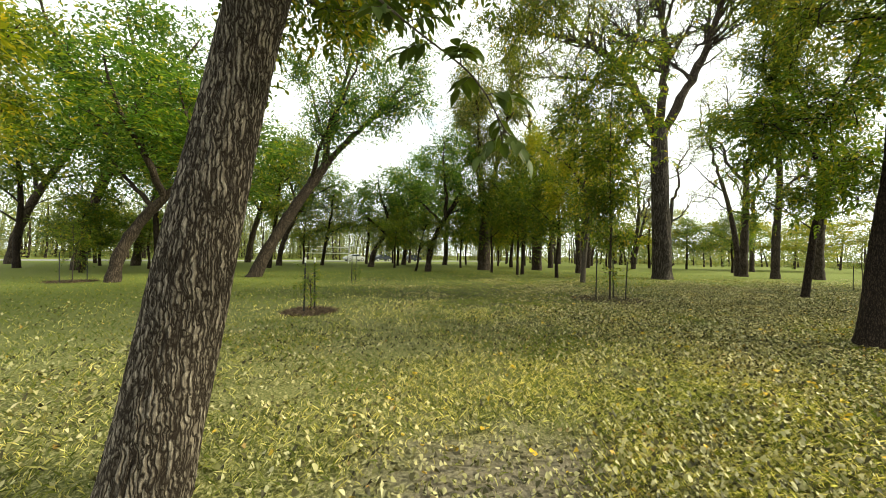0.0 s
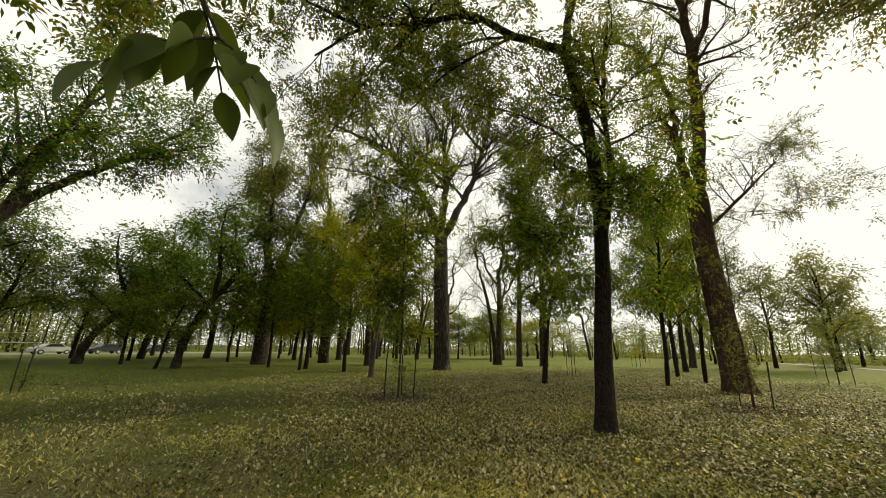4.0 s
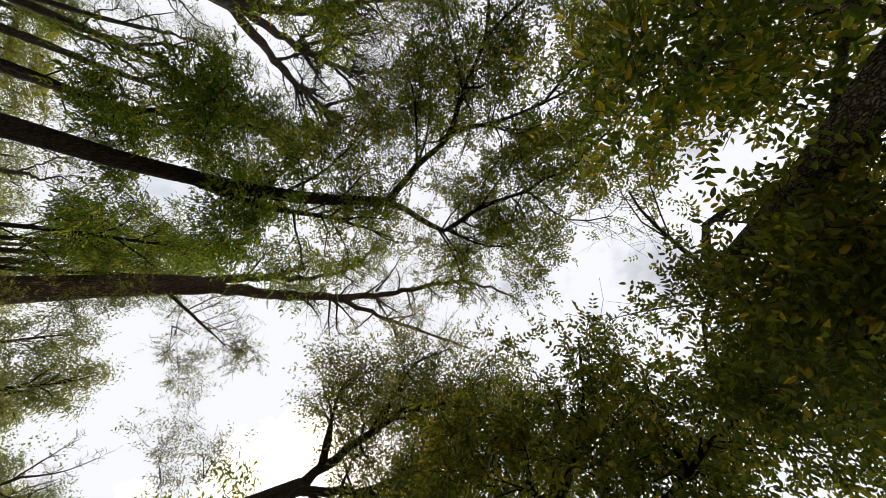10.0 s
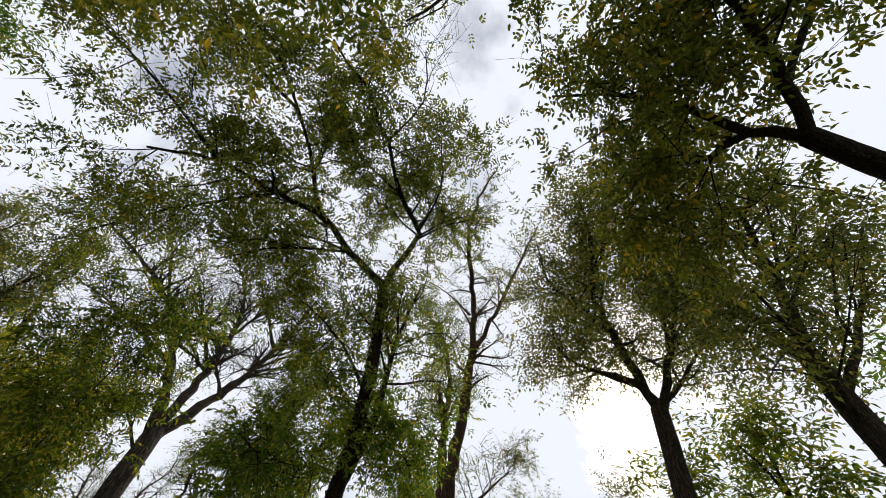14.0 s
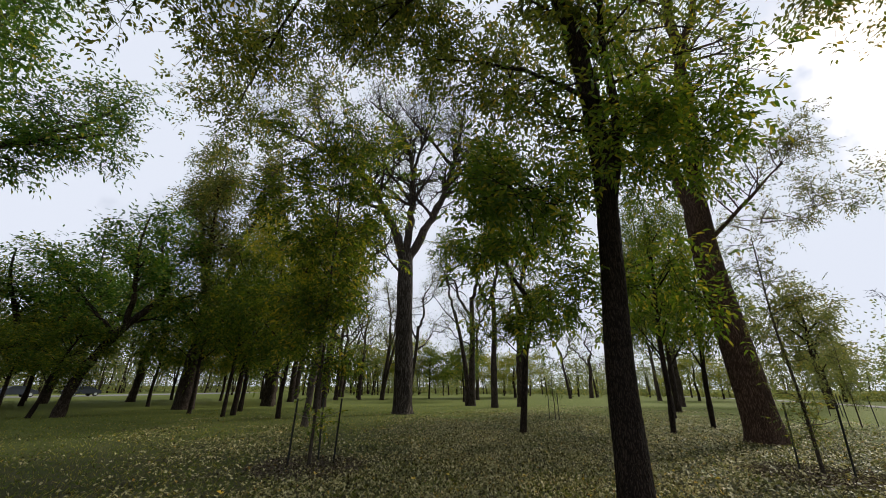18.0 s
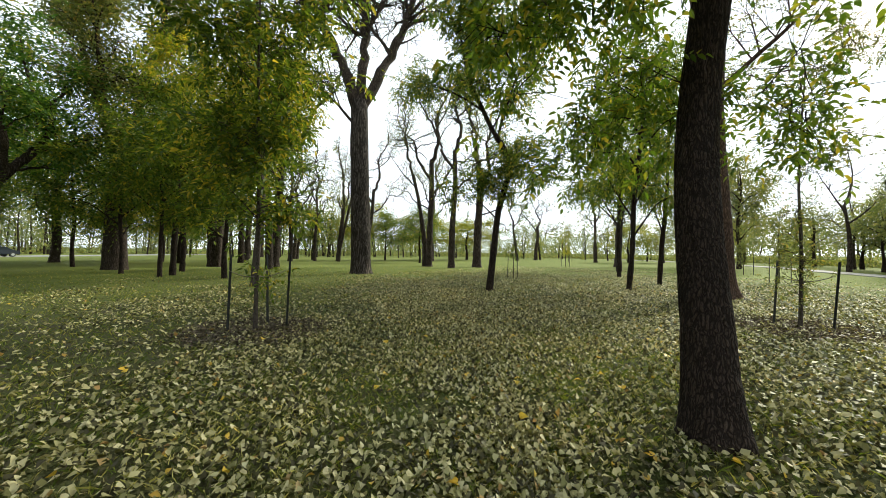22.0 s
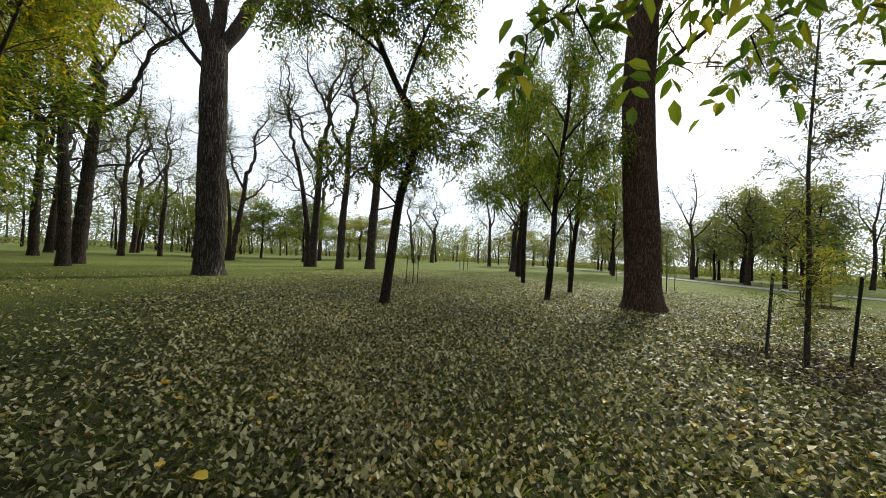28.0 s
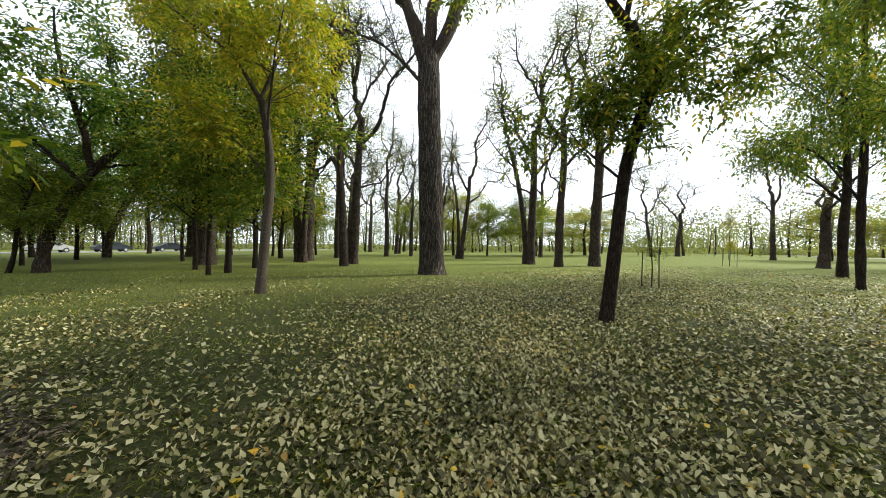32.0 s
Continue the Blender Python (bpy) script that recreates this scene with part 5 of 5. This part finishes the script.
            line = np.linspace(p0, p1, 6) - np.array([0, 0, 1.0]) * (np.sin(np.linspace(0, np.pi, 6)) * 0.04)[:, None]
            tube(b, line, np.full(6, 0.008), 4)
            part("tie_strap", b.mesh("tie_strap", STRAP), s, "faded webbing strap")
    if ring:
        mulch(at, ring, seed)
    return s


staked_sapling((-4.97, -1.1), "bushy green sapling tied between three dark posts", 8.2, [(-5.39, -1.3, 3), (-4.66, -0.61, -2), (-5.2, -0.5, 2)], 71, LEAF_ASH, 1.7, 0.23, spread=2.3, ring=1.35, leaf_size=0.125)
staked_sapling((5.56, 2.18), "thin yellow-green sapling between two dark posts", 5.4, [(5.33, 2.6, 2), (5.95, 1.92, -3)], 72, LEAF_OLIVE, 1.0, 0.12, spread=0.75, ring=1.45, leaf_size=0.06)
staked_sapling((-0.95, 15.0), "small sparse sapling between dark posts", 2.6, [(-1.28, 15.1, 1), (-0.70, 14.75, -1)], 73, LEAF_ASH, 0.6, 0.4, spread=0.4, ring=0.0)
staked_sapling((-7.12, -11.22), "tiny sapling between two white-tipped posts", 0.9, [(-7.02, -11.4, 1), (-7.26, -11.06, -1)], 74, LEAF_ASH, 1.0, 0.3, True, 0.25, 0.7)
staked_sapling((-16.9, -6.5), "small sapling beside a single dark post", 0.8, [(-16.5, -6.8, 0), (-17.6, -6.2, 2)], 75, LEAF_ASH, 1.0, 0.3, False, 0.2, 0.0)
staked_sapling((16.3, 11.3), "low golden sapling between two dark posts", 2.2, [(16.03, 11.9, 0), (16.64, 11.25, 1)], 76, LEAF_YELLOW, 1.4, 0.1, spread=0.5, ring=0.8)
staked_sapling((13.2, 16.6), "slim sapling with upright crown between posts", 3.8, [(12.77, 16.62, 0), (14.1, 17.2, 1)], 77, LEAF_FAR, 1.1, 0.2, spread=0.5, ring=0.0)
staked_sapling((-20.9, -18.7), "broad low sapling between dark posts", 2.6, [(-21.4, -18.3, 1), (-20.4, -19.0, -1)], 78, LEAF_ASH, 1.3, 0.15, spread=0.8, ring=0.9)
staked_sapling((3.9, 37.0), "young tree with light crown between posts", 4.5, [(3.5, 37.6, 0), (4.3, 36.5, 0)], 79, LEAF_YELLOW, 1.0, 0.3, spread=0.8, ring=0.0)
staked_sapling((6.1, 57), "distant young tree between posts", 6.0, [(5.6, 57.3, 0), (6.6, 56.7, 0)], 80, LEAF_FAR, 0.8, 0.2, spread=1.1, ring=0.0)
staked_sapling((16.6, 27.0), "upright young tree with pale leaves between posts", 3.6, [(16.1, 27.3, 0), (17.1, 26.6, 0)], 81, LEAF_FAR, 1.0, 0.2, spread=0.6, ring=0.0)


# ---- a low shoot of the first ash, hanging over the walk's start ----
def low_spray():
    rng = np.random.default_rng(90)
    wood = Heap()
    foot = np.array([A[0], A[1], 0.0])
    main = spline([(0.3, -13.15, 3.9), (0.55, -12.85, 3.35), (0.85, -12.6, 2.95), (1.15, -12.32, 2.58), (1.26, -12.16, 2.26)], 0.1)[0] - foot
    tube(wood, main, np.linspace(0.012, 0.004, len(main)), 5)
    blades = []
    for q, dx, dy, dz in ((0.80, 0.16, -0.14, 0.02), (0.86, -0.24, 0.05, 0.0), (0.92, 0.2, 0.14, -0.06), (0.96, -0.14, 0.2, -0.16), (1.0, 0.16, 0.05, -0.22), (1.0, -0.08, -0.18, -0.2), (0.62, 0.2, 0.2, 0.0), (0.5, -0.2, 0.2, 0.1), (0.4, 0.3, -0.1, 0.1), (0.7, -0.15, -0.22, -0.08), (0.74, 0.26, 0.05, -0.1), (0.56, 0.1, -0.26, -0.12), (0.44, -0.1, 0.26, -0.1), (0.3, 0.22, 0.16, -0.12), (0.22, -0.05, -0.26, -0.1)):
        b = main[int(q * (len(main) - 1))]
        line = spline([b, b + np.array([dx, dy, dz]) * 0.4 + (0, 0, 0.02), b + np.array([dx, dy, dz]) * 0.75], 0.05)[0]
        tube(wood, line, np.linspace(0.004, 0.002, len(line)), 4)
        d = (line[-1] - line[0]) / np.linalg.norm(line[-1] - line[0])
        side = np.cross(d, (0, 0, 1.0))
        for i in range(7):
            s = 0 if i == 6 else (1 if i % 2 else -1)
            at = line[-1] if i == 6 else line[int((0.35 + 0.3 * (i // 2)) * (len(line) - 1))]
            w = d * (0.6 if s else 1.0) + side * s * 0.8 + rng.normal(size=3) * 0.15 + np.array([0, 0, -0.35])
            blades.append((at, w / np.linalg.norm(w)))
    shoot = part("hanging_shoot", wood.mesh("hanging_shoot", BARK_YOUNG), first_ash, "thin drooping shoot")
    for p, w in blades:
        n = 7
        t = np.linspace(0, 1, n)
        L, W = rng.uniform(0.105, 0.14), rng.uniform(0.052, 0.068)
        up = np.array([0, 0, 1.0]) + rng.normal(size=3) * 0.3
        side = np.cross(w, up)
        side /= np.linalg.norm(side)
        lift = np.cross(side, w)
        half = W * np.sin(np.pi * np.clip(t * 0.96 + 0.02, 0, 1) ** 0.8) * 0.5
        mid = p + np.outer(t * L, w) - np.outer(t * t * L * 0.22, lift)
        v = np.vstack([mid, mid + np.outer(half, side) + np.outer(half * 0.35, lift), mid - np.outer(half, side) + np.outer(half * 0.35, lift)])
        i = np.arange(n - 1)
        f = np.vstack([np.stack([i, i + 1, n + i + 1, n + i], -1), np.stack([i + 1, i, 2 * n + i, 2 * n + i + 1], -1)])
        part("leaflet", mesh_of("leaflet", v, [f], LEAF_BACKLIT, True), shoot)


low_spray()


# ---- far woods ----
def far_woods():
    rng = np.random.default_rng(95)
    wood, crown = Heap(), Heap()
    spots = []
    for i in range(620):
        az = rng.uniform(-115, 75) if i < 400 else rng.uniform(-112, -25)
        d = rng.uniform(78, 150)
        if -14 < az < 30 and rng.random() < 0.35:
            d = rng.uniform(110, 170)
        x, y = math.sin(radians(az)) * d, math.cos(radians(az)) * d - 5
        if -86 < x < -64:
            continue
        h = rng.uniform(8, 15) * (1.3 if az < -30 else 0.8)
        tube(wood, grow(rng, (x, y, -0.3), (0, 0, 1), h * 0.7, 0.06, 0.1, 5), np.linspace(0.2, 0.06, 6), 5)
        n = 34
        c = rng.normal(size=(n, 3)) * np.array([h * 0.2, h * 0.2, h * 0.3]) + np.array([x, y, h * 0.44])
        spots.append(c)
    c = np.concatenate(spots)
    c = np.repeat(c, 10, 0) + rng.normal(size=(len(c) * 10, 3)) * 0.6
    c = c[c[:, 2] > 0.1]
    L = rng.uniform(0.35, 0.65, len(c))
    v, f = leaf_quads(rng, c, unit(rng, len(c)), unit(rng, len(c)), L, L * 0.55)
    crown.add(v, [f])
    woods = thing("far_woods", (0, 0), "distant line of mixed park trees", "woods", kind="stuff")
    part("trunks", wood.mesh("trunks", BARK_DARK), woods)["kind"] = "stuff"
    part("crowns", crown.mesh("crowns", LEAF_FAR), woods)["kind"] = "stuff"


far_woods()


def hedge_line():
    """The low scrub beyond the footpath."""
    rng = np.random.default_rng(97)
    p = spline([(60, 10, 0), (50, 40, 0), (44, 75, 0), (20, 100, 0), (-20, 105, 0), (-60, 90, 0), (-96, 60, 0), (-100, 0, 0), (-92, -50, 0), (-60, -80, 0)], 1.0)[0]
    i = rng.integers(0, len(p), 56000)
    c = p[i] + rng.normal(size=(len(i), 3)) * np.array([1.6, 1.6, 0])
    c[:, 2] = np.abs(rng.normal(size=len(i))) * np.where(i > 190, 3.2, np.where(i > 110, 1.5, 0.9)) * (0.6 + 0.5 * np.sin(i * 0.35) ** 2)
    L = rng.uniform(0.25, 0.5, len(c))
    v, f = leaf_quads(rng, c, unit(rng, len(c)), unit(rng, len(c)), L, L * 0.5)
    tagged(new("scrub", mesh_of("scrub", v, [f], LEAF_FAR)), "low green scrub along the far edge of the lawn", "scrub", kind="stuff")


hedge_line()


# ---- parking strip: cars and a net, far across the lawn ----
def box(bm, x, y, z, sx, sy, sz, bevel=0.0):
    made = bmesh.ops.create_cube(bm, size=1.0, matrix=Matrix.Translation((x, y, z)) @ Matrix.Diagonal((sx, sy, sz, 1)))
    if bevel:
        edges = list({e for v in made["verts"] for e in v.link_edges})
        bmesh.ops.bevel(bm, geom=edges, offset=bevel, segments=2, affect="EDGES")


def bm_part(name, bm, material, parent, label=""):
    me = bpy.data.meshes.new(name)
    bm.to_mesh(me)
    bm.free()
    me.materials.append(material)
    return part(name, me, parent, label)


SILVER = plain_material("car_paint_silver", (0.55, 0.56, 0.58), 0.25, 0.5, 0.03)
DARK_CAR = plain_material("car_paint_dark", (0.03, 0.035, 0.05), 0.25, 0.2, 0.05)
GLASS_DARK = plain_material("vehicle_glass", (0.02, 0.025, 0.03), 0.08, 0.0, 0.05)
RUBBER = plain_material("tyre_rubber", (0.02, 0.02, 0.02), 0.9)


def car(at, turn, paint, label):
    c = thing("car", at, label, "car", "parked vehicles", turn)
    bm = bmesh.new()
    side = [(-2.2, 0.35), (-2.25, 0.75), (-1.9, 0.95), (-1.3, 1.0), (-0.7, 1.42), (0.7, 1.45), (1.35, 1.0), (2.15, 0.85), (2.25, 0.5), (2.2, 0.35)]
    a = [bm.verts.new((x, -0.86, z)) for x, z in side]
    b = [bm.verts.new((x, 0.86, z)) for x, z in side]
    bm.faces.new(a[::-1])
    bm.faces.new(b)
    for i in range(len(side)):
        j = (i + 1) % len(side)
        bm.faces.new((a[i], a[j], b[j], b[i]))
    bmesh.ops.bevel(bm, geom=bm.edges[:], offset=0.05, segments=2, affect="EDGES")
    bm_part("body", bm, paint, c)
    for y in (-0.87, 0.87):
        bm = bmesh.new()
        w = [bm.verts.new((x, y, z)) for x, z in ((-1.15, 1.03), (-0.62, 1.36), (0.62, 1.38), (1.15, 1.03))]
        w2 = [bm.verts.new((v.co.x, y * 1.005 + 0.004, v.co.z)) for v in w]
        bm.faces.new(w)
        bm.faces.new(w2[::-1])
        for i in range(4):
            bm.faces.new((w[i], w2[i], w2[(i + 1) % 4], w[(i + 1) % 4]))
        bm_part("side_window", bm, GLASS_DARK, c)
        for x in (-1.4, 1.4):
            bm = bmesh.new()
            bmesh.ops.create_cone(bm, cap_ends=True, segments=20, radius1=0.32, radius2=0.32, depth=0.2, matrix=Matrix.Translation((x, y * 0.95, 0.32)) @ Matrix.Rotation(math.pi / 2, 4, "X"))
            wheel = bm_part("wheel", bm, RUBBER, c)
            bm = bmesh.new()
            bmesh.ops.create_cone(bm, cap_ends=True, segments=16, radius1=0.2, radius2=0.18, depth=0.22, matrix=Matrix.Translation((x, y * 0.965, 0.32)) @ Matrix.Rotation(math.pi / 2, 4, "X"))
            bm_part("rim", bm, SILVER, wheel, "grey metal rim")
    return c


car((-71, 12.8, 0.04), 95, SILVER, "silver parked car on the park road")
car((-72, 27, 0.04), 92, DARK_CAR, "dark parked car beside the road")
car((-72, 19.5, 0.04), 95, DARK_CAR, "dark blue parked car next to a silver one")
net = thing("volleyball_net", (-56.0, 2.8), "white-banded volleyball net between two posts", "net", "", 74.5)
for x in (-3.5, 3.5):
    h = Heap()
    tube(h, np.array([(x, 0, -0.1), (x, 0, 1.3), (x, 0, 2.75)]), np.full(3, 0.05), 8)
    part("post", h.mesh("post", WHITE_PAINT), net)
for z in (1.6, 2.6):
    bm = bmesh.new()
    box(bm, 0, 0, z, 6.9, 0.02, 0.1)
    bm_part("tape", bm, WHITE_PAINT, net)
h = Heap()
for x in np.arange(-3.4, 3.41, 0.2):
    tube(h, np.array([(x, 0, 1.62), (x, 0, 2.1), (x, 0, 2.58)]), np.full(3, 0.006), 3)
for z in np.arange(1.8, 2.55, 0.2):
    tube(h, np.array([(-3.45, 0, z), (0, 0, z), (3.45, 0, z)]), np.full(3, 0.006), 3)
part("mesh_netting", h.mesh("mesh_netting", STEEL), net)


# ---- ground cover: fallen leaves and grass ----
def along_walk(x, y):
    """Distance from the line walked, from (2.4, -13.6) to (-0.4, -0.8)."""
    a, b = np.array([2.4, -13.6]), np.array([-0.4, -0.8])
    d = b - a
    t = np.clip(((x - a[0]) * d[0] + (y - a[1]) * d[1]) / (d @ d), 0, 1)
    return np.hypot(x - a[0] - t * d[0], y - a[1] - t * d[1])


def patches(seed, x, y, scale):
    t = lattice(np.random.default_rng(seed), 64, 64)
    return waves(t, x / scale + 32, y / scale + 32)


def scatter(rng, n, far, last=1.0):
    """Spots thick near the walk and thinning out."""
    r = far * rng.random(n) ** 1.6
    a = rng.uniform(0, 2 * np.pi, n)
    t = last * rng.random(n) ** 0.9
    x = 2.4 - 4.4 * t + np.cos(a) * r
    y = -13.6 + 18.0 * t + np.sin(a) * r
    return x, y


def fallen_leaves(n, seed):
    rng = np.random.default_rng(seed)
    x, y = scatter(rng, n, 17.0)
    amount = 0.66 + 0.28 * np.clip((y + 11) / 6, 0, 1) - 0.75 * np.clip((-3.2 - x) / 3.6 - np.clip((y - 2) / 20, 0, 1), 0, 1)
    keep = rng.random(n) < np.clip(amount + 0.9 * (patches(5, x, y, 1.7) - 0.5) + 0.7 * (patches(6, x, y, 0.5) - 0.5), 0.04, 1)
    x, y = x[keep], y[keep]
    n = len(x)
    L = rng.uniform(0.026, 0.053, n) * (1 + 0.5 * np.clip(along_walk(x, y) / 20, 0, 1)) * (0.88 + 0.12 * np.clip((y + 10) / 5, 0, 1))
    W = L * rng.uniform(0.7, 1.0, n)
    yaw = rng.uniform(0, 2 * np.pi, n)
    tilt = rng.normal(size=n) * 0.6
    roll = rng.normal(size=n) * 0.65
    curl = rng.uniform(-0.7, 1.7, n)
    # outline of one half: stalk, broad shoulder, flank, tip
    U = np.array([0.0, 0.05, 0.28, 0.62, 1.0, 0.62, 0.28, 0.05])
    V = np.array([0.0, 0.30, 0.50, 0.30, 0.0, -0.30, -0.50, -0.30])
    px, py = U[None] * L[:, None], V[None] * W[:, None]
    pz = np.abs(V)[None] * W[:, None] * curl[:, None] + (U[None] ** 2) * L[:, None] * rng.uniform(-0.25, 0.3, n)[:, None]
    pz = pz + py * np.sin(roll)[:, None] + px * np.sin(tilt)[:, None]
    c, s = np.cos(yaw)[:, None], np.sin(yaw)[:, None]
    vx, vy = x[:, None] + px * c - py * s, y[:, None] + px * s + py * c
    pz = pz - pz.min(1, keepdims=True)
    vz = ground_height(x, y)[:, None] + pz + rng.uniform(0.003, 0.06, n)[:, None] * rng.random(n)[:, None]
    i = np.arange(n)[:, None] * 8
    f = np.concatenate([i + np.array([0, 3, 2, 1]), i + np.array([0, 7, 6, 5])])
    g = np.concatenate([i + np.array([0, 4, 3]), i + np.array([0, 5, 4])])
    return np.stack([vx, vy, vz], -1).reshape(-1, 3), f, g


def grass(n, seed, far=30.0, last=1.0):
    rng = np.random.default_rng(seed)
    x, y = scatter(rng, n, far, last)
    keep = rng.random(n) < np.clip(0.70 - 0.04 * np.clip((y + 9) / 8, 0, 1) + 1.6 * (patches(8, x, y, 0.8) - 0.5) + 0.5 * np.clip((-4 - x) / 4, 0, 1) - 0.9 * np.exp(-((x - 1.3) ** 2 + (y + 12.0) ** 2) / 0.9), 0.05, 1)
    x, y = x[keep], y[keep]
    n = len(x)
    d = along_walk(x, y)
    h = rng.uniform(0.02, 0.062, n) * (1 + 0.3 * np.clip(d / 15, 0, 1))
    w = rng.uniform(0.0014, 0.003, n) * (1 + 3.0 * np.clip((d - 1) / 12, 0, 1))
    yaw = rng.uniform(0, 2 * np.pi, n)
    lean = rng.normal(size=(n, 2)) * 0.6
    z = ground_height(x, y) - 0.005
    sx, sy = np.cos(yaw) * w, np.sin(yaw) * w
    v0 = np.stack([x - sx, y - sy, z], -1)
    v1 = np.stack([x + sx, y + sy, z], -1)
    v2 = np.stack([x + lean[:, 0] * h * 0.45 + sx * 0.7, y + lean[:, 1] * h * 0.45 + sy * 0.7, z + h * 0.62], -1)
    v3 = np.stack([x + lean[:, 0] * h * 1.2, y + lean[:, 1] * h * 1.2, z + h], -1)
    return np.stack([v0, v1, v2, v3], 1).reshape(-1, 3), np.arange(4 * n).reshape(-1, 4)


def sheet_leaves(n, seed):
    """Leaves further off, over the lawn ahead of the walk: bent four-cornered blades."""
    rng = np.random.default_rng(seed)
    x, y = rng.uniform(-20, 20, n), rng.uniform(-6, 34, n)
    keep = (rng.random(n) < np.clip(1.05 + 0.9 * (patches(5, x, y, 1.7) - 0.5) - np.clip((-2.5 - x) / 9, 0, 1) - np.clip((x - 6) / 18, 0, 0.8) - np.clip((y - 6) / 28, 0, 1), 0.0, 1)) & (np.hypot(x + 0.4, y + 1.0) > 3.0)
    x, y = x[keep], y[keep]
    base = np.stack([x, y, ground_height(x, y) + rng.uniform(0.008, 0.045, len(x))], -1)
    d = unit(rng, len(x))
    d[:, 2] *= 0.3
    up = unit(rng, len(x)) * 0.55 + np.array([0, 0, 1.0])
    L = rng.uniform(0.052, 0.088, len(x))
    return leaf_quads(rng, base, d / np.linalg.norm(d, axis=1, keepdims=True), up, L, L * rng.uniform(0.7, 1.0, len(x)))


v, f, tips = fallen_leaves(225000, 201)
w, g = sheet_leaves(185000, 203)
tagged(new("fallen_leaves", mesh_of("fallen_leaves", np.vstack([v, w]), [f, g + len(v), tips], LITTER, True)), "dry grey-tan cottonwood leaves strewn on the grass", "leaf litter", kind="stuff")
v, f = grass(300000, 202)
w, g = grass(190000, 206, 9.0, 0.35)
v, f = np.vstack([v, w]), np.vstack([f, g + len(v)])
# blades near the first ash take the colour of sunlit grass
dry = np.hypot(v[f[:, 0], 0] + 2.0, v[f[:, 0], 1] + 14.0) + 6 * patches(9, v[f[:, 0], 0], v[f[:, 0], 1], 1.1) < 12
# patches left green among them stand for bands of shade
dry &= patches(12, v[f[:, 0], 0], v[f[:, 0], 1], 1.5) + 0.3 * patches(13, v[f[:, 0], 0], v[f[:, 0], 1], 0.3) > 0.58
tagged(new("grass", mesh_of("grass", v, [f], GRASS, False, GRASS_SUNLIT, dry)), "short olive-green grass blades between the fallen leaves", "grass", kind="stuff")


# ---- single bright leaves on the litter ----
def yellow_leaves(count):
    rng = np.random.default_rng(205)
    shapes = []
    for _ in range(5):
        t = np.linspace(0, 1, 8)
        half = 0.5 * np.sin(np.pi * t ** 0.62) ** 0.9 * (1 - 0.25 * t)
        bend, curl = rng.uniform(-0.3, 0.5), rng.uniform(0.2, 0.9)
        mid = np.stack([t, 0.05 * np.sin(t * 4), bend * t * (1 - t)], -1)
        v = np.vstack([mid, mid + np.stack([0 * t, half, half * curl], -1), mid + np.stack([0 * t, -half, half * curl * rng.uniform(0.3, 1.0)], -1)])
        i = np.arange(7)
        f = np.vstack([np.stack([i, i + 1, 8 + i + 1, 8 + i], -1), np.stack([i + 1, i, 16 + i, 16 + i + 1], -1)])
        shapes.append(mesh_of("fallen_leaf", v, [f], LITTER_YELLOW, True))
    for n in range(count):
        t = rng.random()
        x, y = 2.2 - 3.2 * t + rng.normal() * 2.2, -12.5 + 14.5 * t + rng.normal() * 1.5
        s = rng.uniform(0.07, 0.11)
        leaf = new("fallen_leaf", shapes[n % 5])
        leaf.matrix_basis = pose(x, y, float(ground_height(x, y)) + 0.03, rng.uniform(-14, 14), rng.uniform(-14, 14), rng.uniform(0, 360)) @ Matrix.Diagonal((s, s * 0.9, s, 1))
        tagged(leaf, "bright yellow fallen leaf curling on the grey litter", "leaf", "yellow fallen leaves")


yellow_leaves(110)
